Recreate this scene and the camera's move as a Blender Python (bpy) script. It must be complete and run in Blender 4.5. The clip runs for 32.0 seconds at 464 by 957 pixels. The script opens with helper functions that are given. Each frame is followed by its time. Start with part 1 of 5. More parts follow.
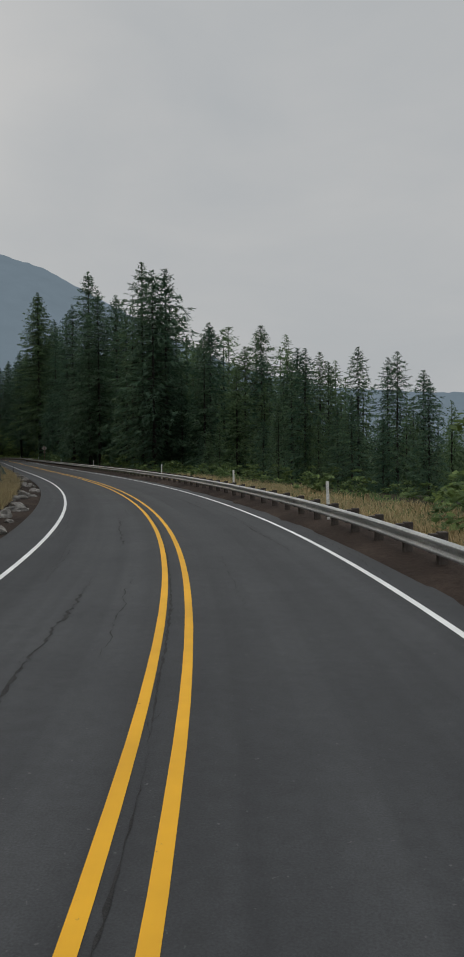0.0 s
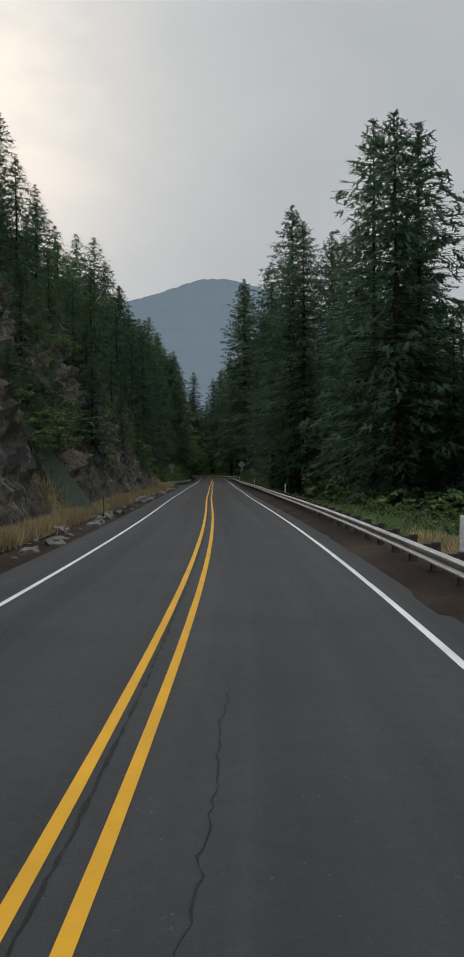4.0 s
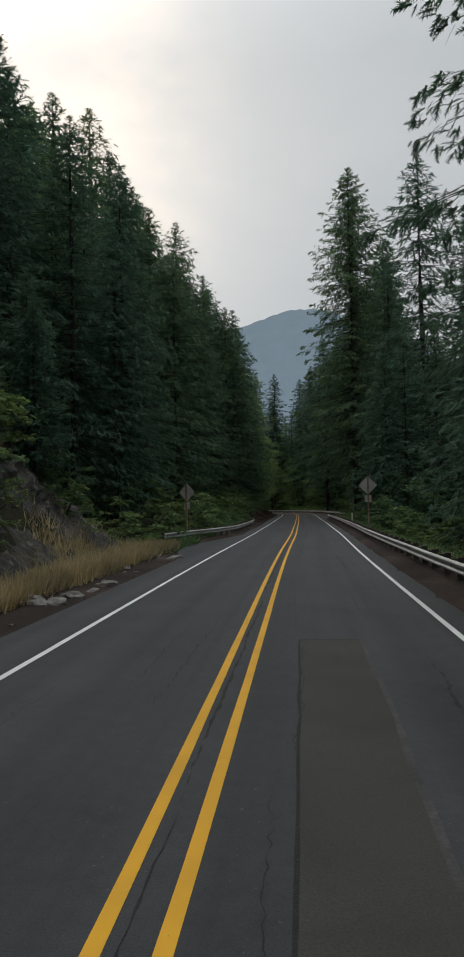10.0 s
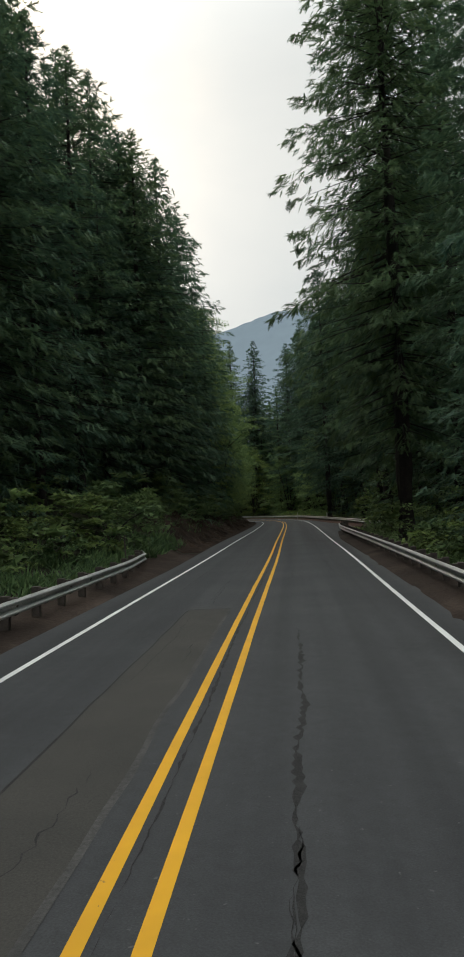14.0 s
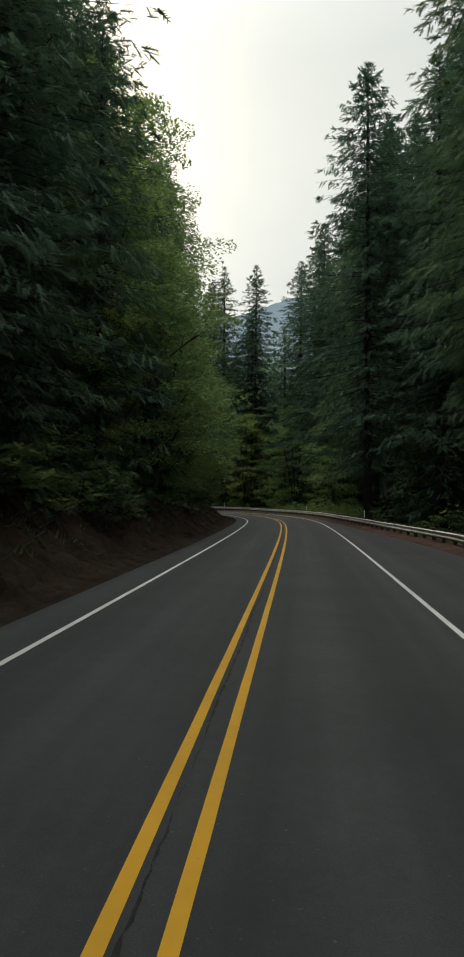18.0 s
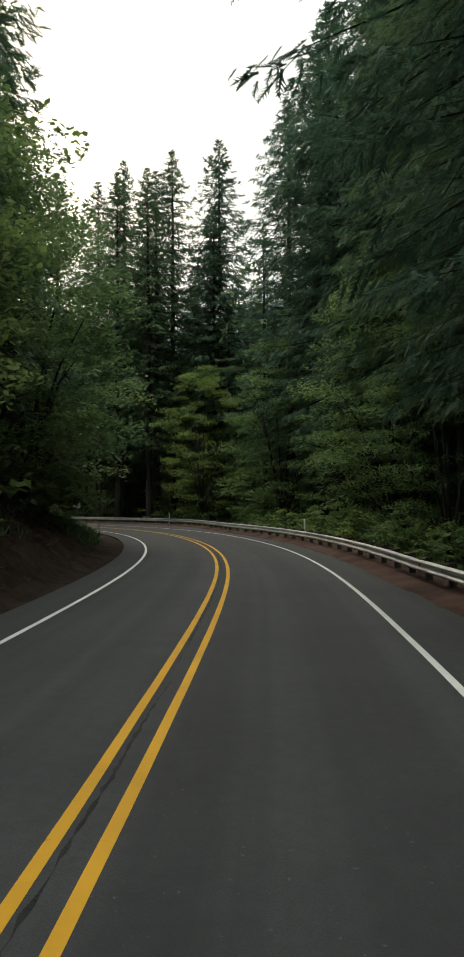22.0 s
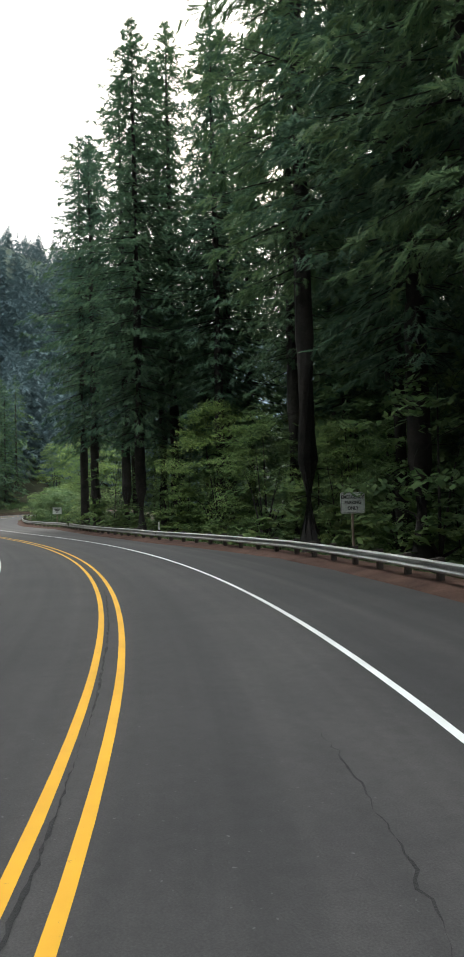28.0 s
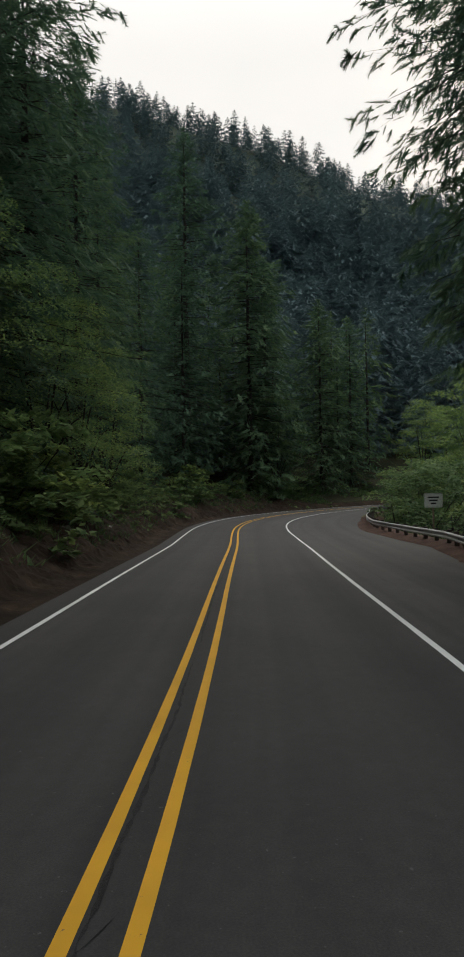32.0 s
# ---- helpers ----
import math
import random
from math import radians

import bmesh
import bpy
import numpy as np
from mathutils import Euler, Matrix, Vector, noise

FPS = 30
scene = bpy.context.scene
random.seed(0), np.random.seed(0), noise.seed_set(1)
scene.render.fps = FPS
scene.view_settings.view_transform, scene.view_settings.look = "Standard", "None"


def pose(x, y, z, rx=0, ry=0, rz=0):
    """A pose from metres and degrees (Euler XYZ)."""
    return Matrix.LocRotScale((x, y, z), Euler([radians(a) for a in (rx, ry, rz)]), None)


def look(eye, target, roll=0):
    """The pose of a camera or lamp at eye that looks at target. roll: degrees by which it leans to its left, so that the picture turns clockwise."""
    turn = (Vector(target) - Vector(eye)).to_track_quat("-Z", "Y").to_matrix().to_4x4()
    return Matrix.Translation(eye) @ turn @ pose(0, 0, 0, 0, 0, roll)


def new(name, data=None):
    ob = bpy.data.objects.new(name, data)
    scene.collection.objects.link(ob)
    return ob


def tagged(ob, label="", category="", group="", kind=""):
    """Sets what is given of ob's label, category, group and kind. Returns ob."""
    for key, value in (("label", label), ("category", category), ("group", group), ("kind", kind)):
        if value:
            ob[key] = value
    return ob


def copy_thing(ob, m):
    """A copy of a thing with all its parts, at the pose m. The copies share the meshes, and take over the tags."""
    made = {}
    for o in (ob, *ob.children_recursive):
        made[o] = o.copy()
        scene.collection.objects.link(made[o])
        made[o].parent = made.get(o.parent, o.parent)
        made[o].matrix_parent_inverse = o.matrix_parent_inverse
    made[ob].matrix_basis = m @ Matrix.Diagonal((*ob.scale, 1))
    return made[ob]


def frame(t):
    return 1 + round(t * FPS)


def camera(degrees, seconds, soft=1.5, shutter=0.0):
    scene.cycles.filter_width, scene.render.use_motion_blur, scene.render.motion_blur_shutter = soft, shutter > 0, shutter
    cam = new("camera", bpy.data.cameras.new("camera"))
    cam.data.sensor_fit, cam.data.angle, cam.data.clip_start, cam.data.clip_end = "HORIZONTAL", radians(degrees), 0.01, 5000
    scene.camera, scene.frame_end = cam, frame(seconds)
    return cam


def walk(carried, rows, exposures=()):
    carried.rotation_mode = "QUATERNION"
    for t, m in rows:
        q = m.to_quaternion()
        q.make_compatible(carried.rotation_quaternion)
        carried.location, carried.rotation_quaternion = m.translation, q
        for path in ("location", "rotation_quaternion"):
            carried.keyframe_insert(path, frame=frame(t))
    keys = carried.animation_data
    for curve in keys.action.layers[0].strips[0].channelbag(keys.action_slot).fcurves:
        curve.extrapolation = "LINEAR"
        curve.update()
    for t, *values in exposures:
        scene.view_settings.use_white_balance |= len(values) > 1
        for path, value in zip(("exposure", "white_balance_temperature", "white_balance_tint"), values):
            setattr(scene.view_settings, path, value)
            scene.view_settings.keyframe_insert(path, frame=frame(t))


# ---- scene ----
cam = camera(34.65, 32.0, soft=1.8)
PATH = [
    (0, (-0.023, 26.259, 2.308), (-0.340, 28.233, 2.236), -0.56),
    (0.5, (-0.961, 31.878, 2.308), (-1.392, 33.829, 2.239), -0.13),
    (1, (-2.130, 37.525, 2.308), (-2.681, 39.446, 2.244), 0.04),
    (1.5, (-3.729, 43.139, 2.308), (-4.347, 45.040, 2.245), 0.05),
    (2, (-5.310, 48.636, 2.308), (-5.999, 50.513, 2.251), -0.68),
    (2.5, (-7.031, 53.840, 2.308), (-7.776, 55.695, 2.262), -1.24),
    (3, (-8.862, 59.004, 2.308), (-9.653, 60.841, 2.273), -1.83),
    (3.5, (-10.641, 64.351, 2.308), (-11.484, 66.165, 2.281), -1.13),
    (5.5, (-21.532, 87.434, 2.308), (-22.514, 89.177, 2.324), -1.01),
    (6, (-24.485, 93.495, 2.308), (-25.495, 95.221, 2.337), -1.16),
    (6.5, (-27.614, 99.474, 2.308), (-28.646, 101.186, 2.351), -1.36),
    (7, (-30.797, 105.439, 2.308), (-31.847, 107.140, 2.366), -1.44),
    (7.5, (-33.921, 111.328, 2.308), (-34.990, 113.018, 2.362), -1.49),
    (8, (-37.171, 117.230, 2.308), (-38.249, 118.913, 2.373), -1.64),
    (8.5, (-40.401, 123.161, 2.308), (-41.489, 124.837, 2.378), -1.51),
    (9, (-43.595, 129.326, 2.308), (-44.690, 130.999, 2.361), -1.46),
    (9.5, (-46.659, 135.426, 2.308), (-47.748, 137.102, 2.382), -1.37),
    (10, (-49.898, 141.506, 2.308), (-50.993, 143.178, 2.382), -1.30),
    (10.5, (-53.210, 147.803, 2.308), (-54.306, 149.475, 2.361), -1.17),
    (11, (-56.503, 153.897, 2.308), (-57.593, 155.572, 2.382), -0.95),
    (11.5, (-59.836, 160.125, 2.308), (-60.931, 161.797, 2.375), -0.75),
    (12, (-63.232, 166.399, 2.308), (-64.327, 168.072, 2.383), -0.11),
    (12.5, (-66.550, 172.850, 2.308), (-67.640, 174.525, 2.383), -0.50),
    (13, (-69.910, 179.352, 2.308), (-70.989, 181.036, 2.342), -1.49),
    (13.5, (-73.186, 185.874, 2.308), (-74.256, 187.562, 2.374), -2.42),
    (14, (-76.326, 192.282, 2.308), (-77.402, 193.967, 2.394), -2.67),
    (14.5, (-79.674, 198.548, 2.308), (-80.742, 200.237, 2.379), -2.13),
    (16.5, (-92.828, 223.543, 2.308), (-93.918, 225.217, 2.413), -1.93),
    (17, (-96.049, 229.279, 2.308), (-97.143, 230.952, 2.377), -0.77),
    (17.5, (-99.023, 234.723, 2.308), (-100.122, 236.394, 2.336), -0.77),
    (18, (-102.034, 240.141, 2.308), (-103.126, 241.815, 2.360), 0.35),
    (18.5, (-105.007, 245.771, 2.308), (-106.094, 247.448, 2.376), 0.10),
    (19, (-108.002, 251.440, 2.308), (-109.078, 253.126, 2.333), 0.95),
    (19.5, (-110.836, 257.022, 2.308), (-111.910, 258.709, 2.359), -0.03),
    (20, (-113.703, 262.669, 2.308), (-114.772, 264.358, 2.385), -0.50),
    (20.5, (-116.649, 268.586, 2.308), (-117.722, 270.273, 2.361), -0.93),
    (21, (-119.844, 274.560, 2.308), (-120.915, 276.249, 2.356), -0.73),
    (21.5, (-122.932, 280.376, 2.308), (-124.006, 282.061, 2.388), -0.55),
    (22, (-126.030, 286.072, 2.308), (-127.110, 287.755, 2.374), -0.55),
    (22.5, (-129.227, 291.726, 2.308), (-130.317, 293.402, 2.367), -0.17),
    (23, (-132.621, 297.258, 2.308), (-133.726, 298.924, 2.370), 0.95),
    (23.5, (-136.076, 302.771, 2.308), (-137.223, 304.409, 2.341), 1.11),
    (24, (-139.471, 308.000, 2.308), (-140.662, 309.606, 2.363), 1.26),
    (24.5, (-142.674, 312.693, 2.308), (-143.924, 314.253, 2.324), 0.63),
    (26.5, (-157.511, 329.395, 2.308), (-159.058, 330.661, 2.359), 1.76),
    (27, (-162.260, 333.439, 2.308), (-163.888, 334.600, 2.356), 0.52),
    (27.5, (-167.612, 337.350, 2.308), (-169.317, 338.395, 2.342), -0.18),
    (28, (-173.404, 340.913, 2.308), (-175.166, 341.858, 2.377), -1.50),
    (28.5, (-179.548, 343.825, 2.308), (-181.390, 344.600, 2.393), -1.23),
    (29, (-185.729, 346.592, 2.308), (-187.617, 347.248, 2.376), -1.19),
    (29.5, (-192.265, 348.567, 2.308), (-194.206, 349.046, 2.344), -0.61),
    (30, (-198.747, 350.333, 2.308), (-200.708, 350.722, 2.359), -0.28),
    (30.5, (-205.337, 351.553, 2.308), (-207.323, 351.775, 2.388), -0.43),
    (31, (-211.936, 352.500, 2.308), (-213.927, 352.674, 2.381), -1.00),
    (31.5, (-218.063, 353.200, 2.308), (-220.061, 353.279, 2.345), -1.1),
    (32, (-224.186, 353.653, 2.308), (-226.185, 353.678, 2.365), -0.95),
]
EXPOSURE = [(0.0, -0.92, 6480, 10.2), (3.0, -0.89, 6400, 9.2), (6.0, -0.8, 6320, 8.8), (9.0, -0.76, 6340, 8.8), (10.5, -0.66, 6340, 8.6), (12.0, -0.57, 6400, 8.4), (13.0, -0.44, 6500, 8.0), (14.0, -0.3, 6600, 6.8), (15.5, -0.24, 6680, 5.0), (17.0, -0.28, 6760, 3.8), (18.0, -0.22, 6780, 3.4), (19.0, -0.14, 6780, 3.2), (20.0, 0.02, 6780, 3.4), (21.0, 0.16, 6780, 3.8), (22.0, 0.14, 6800, 4.6), (23.0, 0.12, 6800, 5.4), (24.0, 0.98, 6450, 6.4), (25.5, 1.0, 6330, 6.6), (27.0, 0.87, 6260, 6.8), (28.0, 0.82, 6250, 7.0), (29.0, -0.12, 6380, 8.6), (30.0, -0.46, 6430, 9.2), (31.0, -0.5, 6460, 9.2), (32.0, -0.58, 6470, 9.2)]
walk(cam, [(t, look(eye, target, roll)) for t, eye, target, roll in PATH], EXPOSURE)

# ---- light: smoky overcast morning, the sun low behind the smoke ----
SUN_AZ, SUN_EL = 55.0, 26.0          # degrees left of +y, degrees up
sun_way = Vector((-math.sin(radians(SUN_AZ)) * math.cos(radians(SUN_EL)), math.cos(radians(SUN_AZ)) * math.cos(radians(SUN_EL)), math.sin(radians(SUN_EL))))
world = bpy.data.worlds.new("smoky_sky")
scene.world = world
world.use_nodes = True
wn, wl = world.node_tree.nodes, world.node_tree.links
wn.clear()


def wnode(kind, **values):
    n = wn.new(kind)
    for key, value in values.items():
        n.inputs[key].default_value = value
    return n


sky = wn.new("ShaderNodeTexSky")
sky.sky_type, sky.sun_disc = "NISHITA", False
sky.sun_elevation, sky.sun_rotation = radians(SUN_EL), radians(-SUN_AZ)
sky.dust_density, sky.air_density, sky.ozone_density = 6.0, 1.0, 1.0
coord = wn.new("ShaderNodeTexCoord")
dot = wn.new("ShaderNodeVectorMath")
dot.operation = "DOT_PRODUCT"
wl.new(coord.outputs["Generated"], dot.inputs[0])
dot.inputs[1].default_value = sun_way
lobe = wn.new("ShaderNodeMapRange")
lobe.interpolation_type = "SMOOTHSTEP"
for key, value in ((1, 0.5), (2, 1.0), (3, 0.0), (4, 0.75)):
    lobe.inputs[key].default_value = value
veil = wn.new("ShaderNodeVectorMath")        # the smoke is thinnest a little beyond the sun
veil.operation = "DOT_PRODUCT"
wl.new(coord.outputs["Generated"], veil.inputs[0])
veil.inputs[1].default_value = (-math.sin(radians(84)) * 0.9, math.cos(radians(84)) * 0.9, 0.436)
wl.new(veil.outputs["Value"], lobe.inputs[0])
core = wn.new("ShaderNodeMapRange")
core.interpolation_type = "SMOOTHSTEP"
for key, value in ((1, 0.925), (2, 1.0), (3, 0.0), (4, 0.75)):
    core.inputs[key].default_value = value
wl.new(dot.outputs["Value"], core.inputs[0])
squash = wn.new("ShaderNodeMapping")
squash.inputs["Scale"].default_value = (1.0, 1.0, 2.2)
wl.new(coord.outputs["Generated"], squash.inputs[0])
cloud = wnode("ShaderNodeTexNoise", Scale=2.6, Detail=5.0, Roughness=0.55, Distortion=0.3)
wl.new(squash.outputs[0], cloud.inputs["Vector"])
tuft = wnode("ShaderNodeTexNoise", Scale=7.0, Detail=4.0, Roughness=0.5)
wl.new(squash.outputs[0], tuft.inputs["Vector"])
smoke = wn.new("ShaderNodeValToRGB")
smoke.color_ramp.elements[0].position, smoke.color_ramp.elements[0].color = 0.30, (0.775, 0.815, 0.84, 1)
smoke.color_ramp.elements[1].position, smoke.color_ramp.elements[1].color = 0.72, (0.90, 0.915, 0.915, 1)
wl.new(cloud.outputs["Fac"], smoke.inputs[0])
glow_mask = wn.new("ShaderNodeMapRange")
for key, value in ((1, 0.34), (2, 0.68), (3, 0.25), (4, 1.0)):
    glow_mask.inputs[key].default_value = value
wl.new(tuft.outputs["Fac"], glow_mask.inputs[0])
glow = wn.new("ShaderNodeMath")
glow.operation = "MULTIPLY"
wl.new(core.outputs[0], glow.inputs[0])
wl.new(glow_mask.outputs[0], glow.inputs[1])
pale = wn.new("ShaderNodeMix")
pale.data_type, pale.blend_type = "RGBA", "ADD"
wl.new(lobe.outputs[0], pale.inputs[0])
wl.new(smoke.outputs[0], pale.inputs[6])
pale.inputs[7].default_value = (0.80, 0.70, 0.60, 1)
warm = wn.new("ShaderNodeMix")
warm.data_type, warm.blend_type = "RGBA", "ADD"
wl.new(glow.outputs[0], warm.inputs[0])
wl.new(pale.outputs[2], warm.inputs[6])
warm.inputs[7].default_value = (0.95, 0.64, 0.36, 1)
veil = wn.new("ShaderNodeMix")
veil.data_type, veil.blend_type = "RGBA", "ADD"
veil.inputs[0].default_value = 0.004
wl.new(warm.outputs[2], veil.inputs[6])
wl.new(sky.outputs[0], veil.inputs[7])
# an overcast sky is brightest overhead
split = wn.new("ShaderNodeSeparateXYZ")
wl.new(coord.outputs["Generated"], split.inputs[0])
height = wn.new("ShaderNodeMapRange")
height.interpolation_type = "SMOOTHSTEP"
for key, value in ((1, 0.5), (2, 1.0), (3, 1.0), (4, 3.05)):
    height.inputs[key].default_value = value
wl.new(split.outputs["Z"], height.inputs[0])
back = wnode("ShaderNodeBackground", Strength=1.0)
wl.new(height.outputs[0], back.inputs["Strength"])
wl.new(veil.outputs[2], back.inputs[0])
wl.new(back.outputs[0], wn.new("ShaderNodeOutputWorld").inputs[0])

sun = new("sun", bpy.data.lights.new("sun", "SUN"))
sun.data.energy, sun.data.angle, sun.data.color = 0.5, radians(30), (1.0, 0.9, 0.78)
sun.matrix_world = look(sun_way * 100, (0, 0, 0))


# ---- materials ----
def material(name, rough=0.9):
    m = bpy.data.materials.new(name)
    m.use_nodes = True
    b = m.node_tree.nodes["Principled BSDF"]
    b.inputs["Roughness"].default_value = rough
    return m, m.node_tree.nodes, m.node_tree.links, b


def noise_node(n, l, scale, detail=4.0, rough=0.6, vector=None, distort=0.0):
    t = n.new("ShaderNodeTexNoise")
    t.inputs["Scale"].default_value, t.inputs["Detail"].default_value = scale, detail
    t.inputs["Roughness"].default_value, t.inputs["Distortion"].default_value = rough, distort
    if vector is not None:
        l.new(vector, t.inputs["Vector"])
    return t.outputs["Fac"]


def ramp(n, l, fac, *stops):
    r = n.new("ShaderNodeValToRGB")
    while len(r.color_ramp.elements) < len(stops):
        r.color_ramp.elements.new(0.5)
    for e, (at, c) in zip(r.color_ramp.elements, stops):
        e.position, e.color = at, (*c, 1)
    l.new(fac, r.inputs[0])
    return r.outputs[0]


def mixed(n, l, kind, fac, a, b):
    x = n.new("ShaderNodeMix")
    x.data_type, x.blend_type = "RGBA", kind
    for slot, v in ((0, fac), (6, a), (7, b)):
        if isinstance(v, (int, float)):
            x.inputs[slot].default_value = v
        elif isinstance(v, tuple):
            x.inputs[slot].default_value = (*v, 1)
        else:
            l.new(v, x.inputs[slot])
    return x.outputs[2]


def bump(n, l, b, height, strength, far=0.02):
    u = n.new("ShaderNodeBump")
    u.inputs["Strength"].default_value, u.inputs["Distance"].default_value = strength, far
    l.new(height, u.inputs["Height"])
    l.new(u.outputs[0], b.inputs["Normal"])


def where(n):
    return n.new("ShaderNodeTexCoord").outputs["Object"]


def stretched(n, l, source, sx, sy, sz=1.0):
    m = n.new("ShaderNodeMapping")
    m.inputs["Scale"].default_value = (sx, sy, sz)
    l.new(source, m.inputs[0])
    return m.outputs[0]


def two_scale(name, dark, mid, light, coarse, fine, rough=0.9, lift=0.5, far=0.02):
    """A rough natural surface: big blotches, fine grain and relief."""
    m, n, l, b = material(name, rough)
    p = where(n)
    big, small = noise_node(n, l, coarse, 5, 0.6, p, 0.4), noise_node(n, l, fine, 6, 0.7, p)
    c = ramp(n, l, big, (0.3, dark), (0.5, mid), (0.72, light))
    g = ramp(n, l, small, (0.25, (0.55, 0.55, 0.55)), (0.75, (1.35, 1.35, 1.35)))
    l.new(mixed(n, l, "MULTIPLY", 1.0, c, g), b.inputs["Base Color"])
    bump(n, l, b, small, lift, far)
    return m


def asphalt_material():
    m, n, l, b = material("asphalt", 0.82)
    uv = n.new("ShaderNodeUVMap").outputs[0]
    p = where(n)
    streak = noise_node(n, l, 1.0, 4, 0.55, stretched(n, l, uv, 1.1, 0.012), 0.2)
    blotch = noise_node(n, l, 0.35, 5, 0.6, p, 0.5)
    grain = noise_node(n, l, 60, 3, 0.7, p)
    chip = noise_node(n, l, 5, 7, 0.75, p, 0.4)
    c = ramp(n, l, streak, (0.32, (0.0195, 0.0215, 0.024)), (0.5, (0.0305, 0.033, 0.036)), (0.7, (0.046, 0.049, 0.0525)))
    c = mixed(n, l, "MULTIPLY", 1.0, c, ramp(n, l, blotch, (0.3, (0.80, 0.80, 0.81)), (0.7, (1.20, 1.19, 1.17))))
    c = mixed(n, l, "MULTIPLY", 1.0, c, ramp(n, l, grain, (0.3, (0.7, 0.7, 0.7)), (0.7, (1.3, 1.3, 1.3))))
    c = mixed(n, l, "MULTIPLY", 1.0, c, ramp(n, l, chip, (0.32, (0.82, 0.82, 0.82)), (0.72, (1.2, 1.2, 1.2))))
    along_road = n.new("ShaderNodeSeparateXYZ")
    l.new(uv, along_road.inputs[0])
    stain = n.new("ShaderNodeMapRange")
    stain.interpolation_type = "SMOOTHSTEP"
    stain.inputs[1].default_value, stain.inputs[2].default_value = 325.0, 400.0
    l.new(along_road.outputs[1], stain.inputs[0])
    c = mixed(n, l, "MULTIPLY", 1.0, c, ramp(n, l, stain.outputs[0], (0.0, (1.0, 1.0, 1.0)), (1.0, (1.06, 0.93, 0.86))))
    speck = noise_node(n, l, 17, 2, 0.5, p)
    c = mixed(n, l, "MIX", ramp(n, l, speck, (0.70, (0, 0, 0)), (0.76, (0.7, 0.7, 0.7))), c, (0.10, 0.10, 0.098))
    l.new(c, b.inputs["Base Color"])
    bump(n, l, b, grain, 0.35, 0.006)
    return m


def paint_material(name, tone, worn):
    m, n, l, b = material(name, 0.7)
    p = where(n)
    wear = noise_node(n, l, 9, 6, 0.75, p, 0.3)
    soil = noise_node(n, l, 0.8, 4, 0.6, p)
    c = mixed(n, l, "MULTIPLY", 1.0, tone, ramp(n, l, soil, (0.3, (0.86, 0.86, 0.86)), (0.7, (1.08, 1.08, 1.08))))
    k = ramp(n, l, wear, (worn, (0, 0, 0)), (worn + 0.06, (1, 1, 1)))
    l.new(mixed(n, l, "MIX", k, (0.07, 0.068, 0.062), c), b.inputs["Base Color"])
    return m


def rock_material():
    m, n, l, b = material("cliff_rock", 0.9)
    p = where(n)
    big, small, seam = noise_node(n, l, 0.5, 6, 0.65, p, 0.6), noise_node(n, l, 3.4, 7, 0.75, p), noise_node(n, l, 1.3, 5, 0.7, stretched(n, l, p, 1, 1, 0.3), 1.2)
    c = ramp(n, l, big, (0.3, (0.024, 0.024, 0.025)), (0.5, (0.062, 0.060, 0.058)), (0.7, (0.17, 0.155, 0.135)))
    c = mixed(n, l, "MULTIPLY", 1.0, c, ramp(n, l, small, (0.25, (0.5, 0.5, 0.5)), (0.75, (1.5, 1.5, 1.5))))
    c = mixed(n, l, "MIX", ramp(n, l, seam, (0.56, (0, 0, 0)), (0.63, (0.8, 0.8, 0.8))), c, (0.27, 0.225, 0.17))
    moss = noise_node(n, l, 0.22, 6, 0.7, p, 0.8)
    c = mixed(n, l, "MIX", ramp(n, l, moss, (0.47, (0, 0, 0)), (0.58, (0.85, 0.85, 0.85))), c, mixed(n, l, "MIX", ramp(n, l, small, (0.42, (0, 0, 0)), (0.6, (1, 1, 1))), (0.020, 0.030, 0.014), (0.15, 0.115, 0.065)))
    l.new(c, b.inputs["Base Color"])
    bump(n, l, b, small, 1.0, 0.25)
    return m


def leaf_material(name, dark, mid, light, through_light=0.25):
    m, n, l, b = material(name, 0.62)
    tree = n.new("ShaderNodeObjectInfo").outputs["Random"]
    leaf = n.new("ShaderNodeNewGeometry").outputs["Random Per Island"]
    c = ramp(n, l, leaf, (0.0, dark), (0.5, mid), (1.0, light))
    v = ramp(n, l, tree, (0.0, (0.72, 0.80, 0.86)), (0.5, (1.0, 1.0, 1.0)), (1.0, (1.22, 1.12, 0.86)))
    c = mixed(n, l, "MULTIPLY", 1.0, c, v)
    patch = noise_node(n, l, 0.35, 3, 0.6, where(n))
    c = mixed(n, l, "MULTIPLY", 1.0, c, ramp(n, l, patch, (0.3, (0.7, 0.74, 0.74)), (0.7, (1.25, 1.2, 1.1))))
    l.new(c, b.inputs["Base Color"])
    b.inputs["Specular IOR Level"].default_value = 0.12
    t = n.new("ShaderNodeBsdfTranslucent")
    l.new(c, t.inputs[0])
    x = n.new("ShaderNodeMixShader")
    x.inputs[0].default_value = through_light
    l.new(b.outputs[0], x.inputs[1])
    l.new(t.outputs[0], x.inputs[2])
    l.new(x.outputs[0], n["Material Output"].inputs[0])
    return m


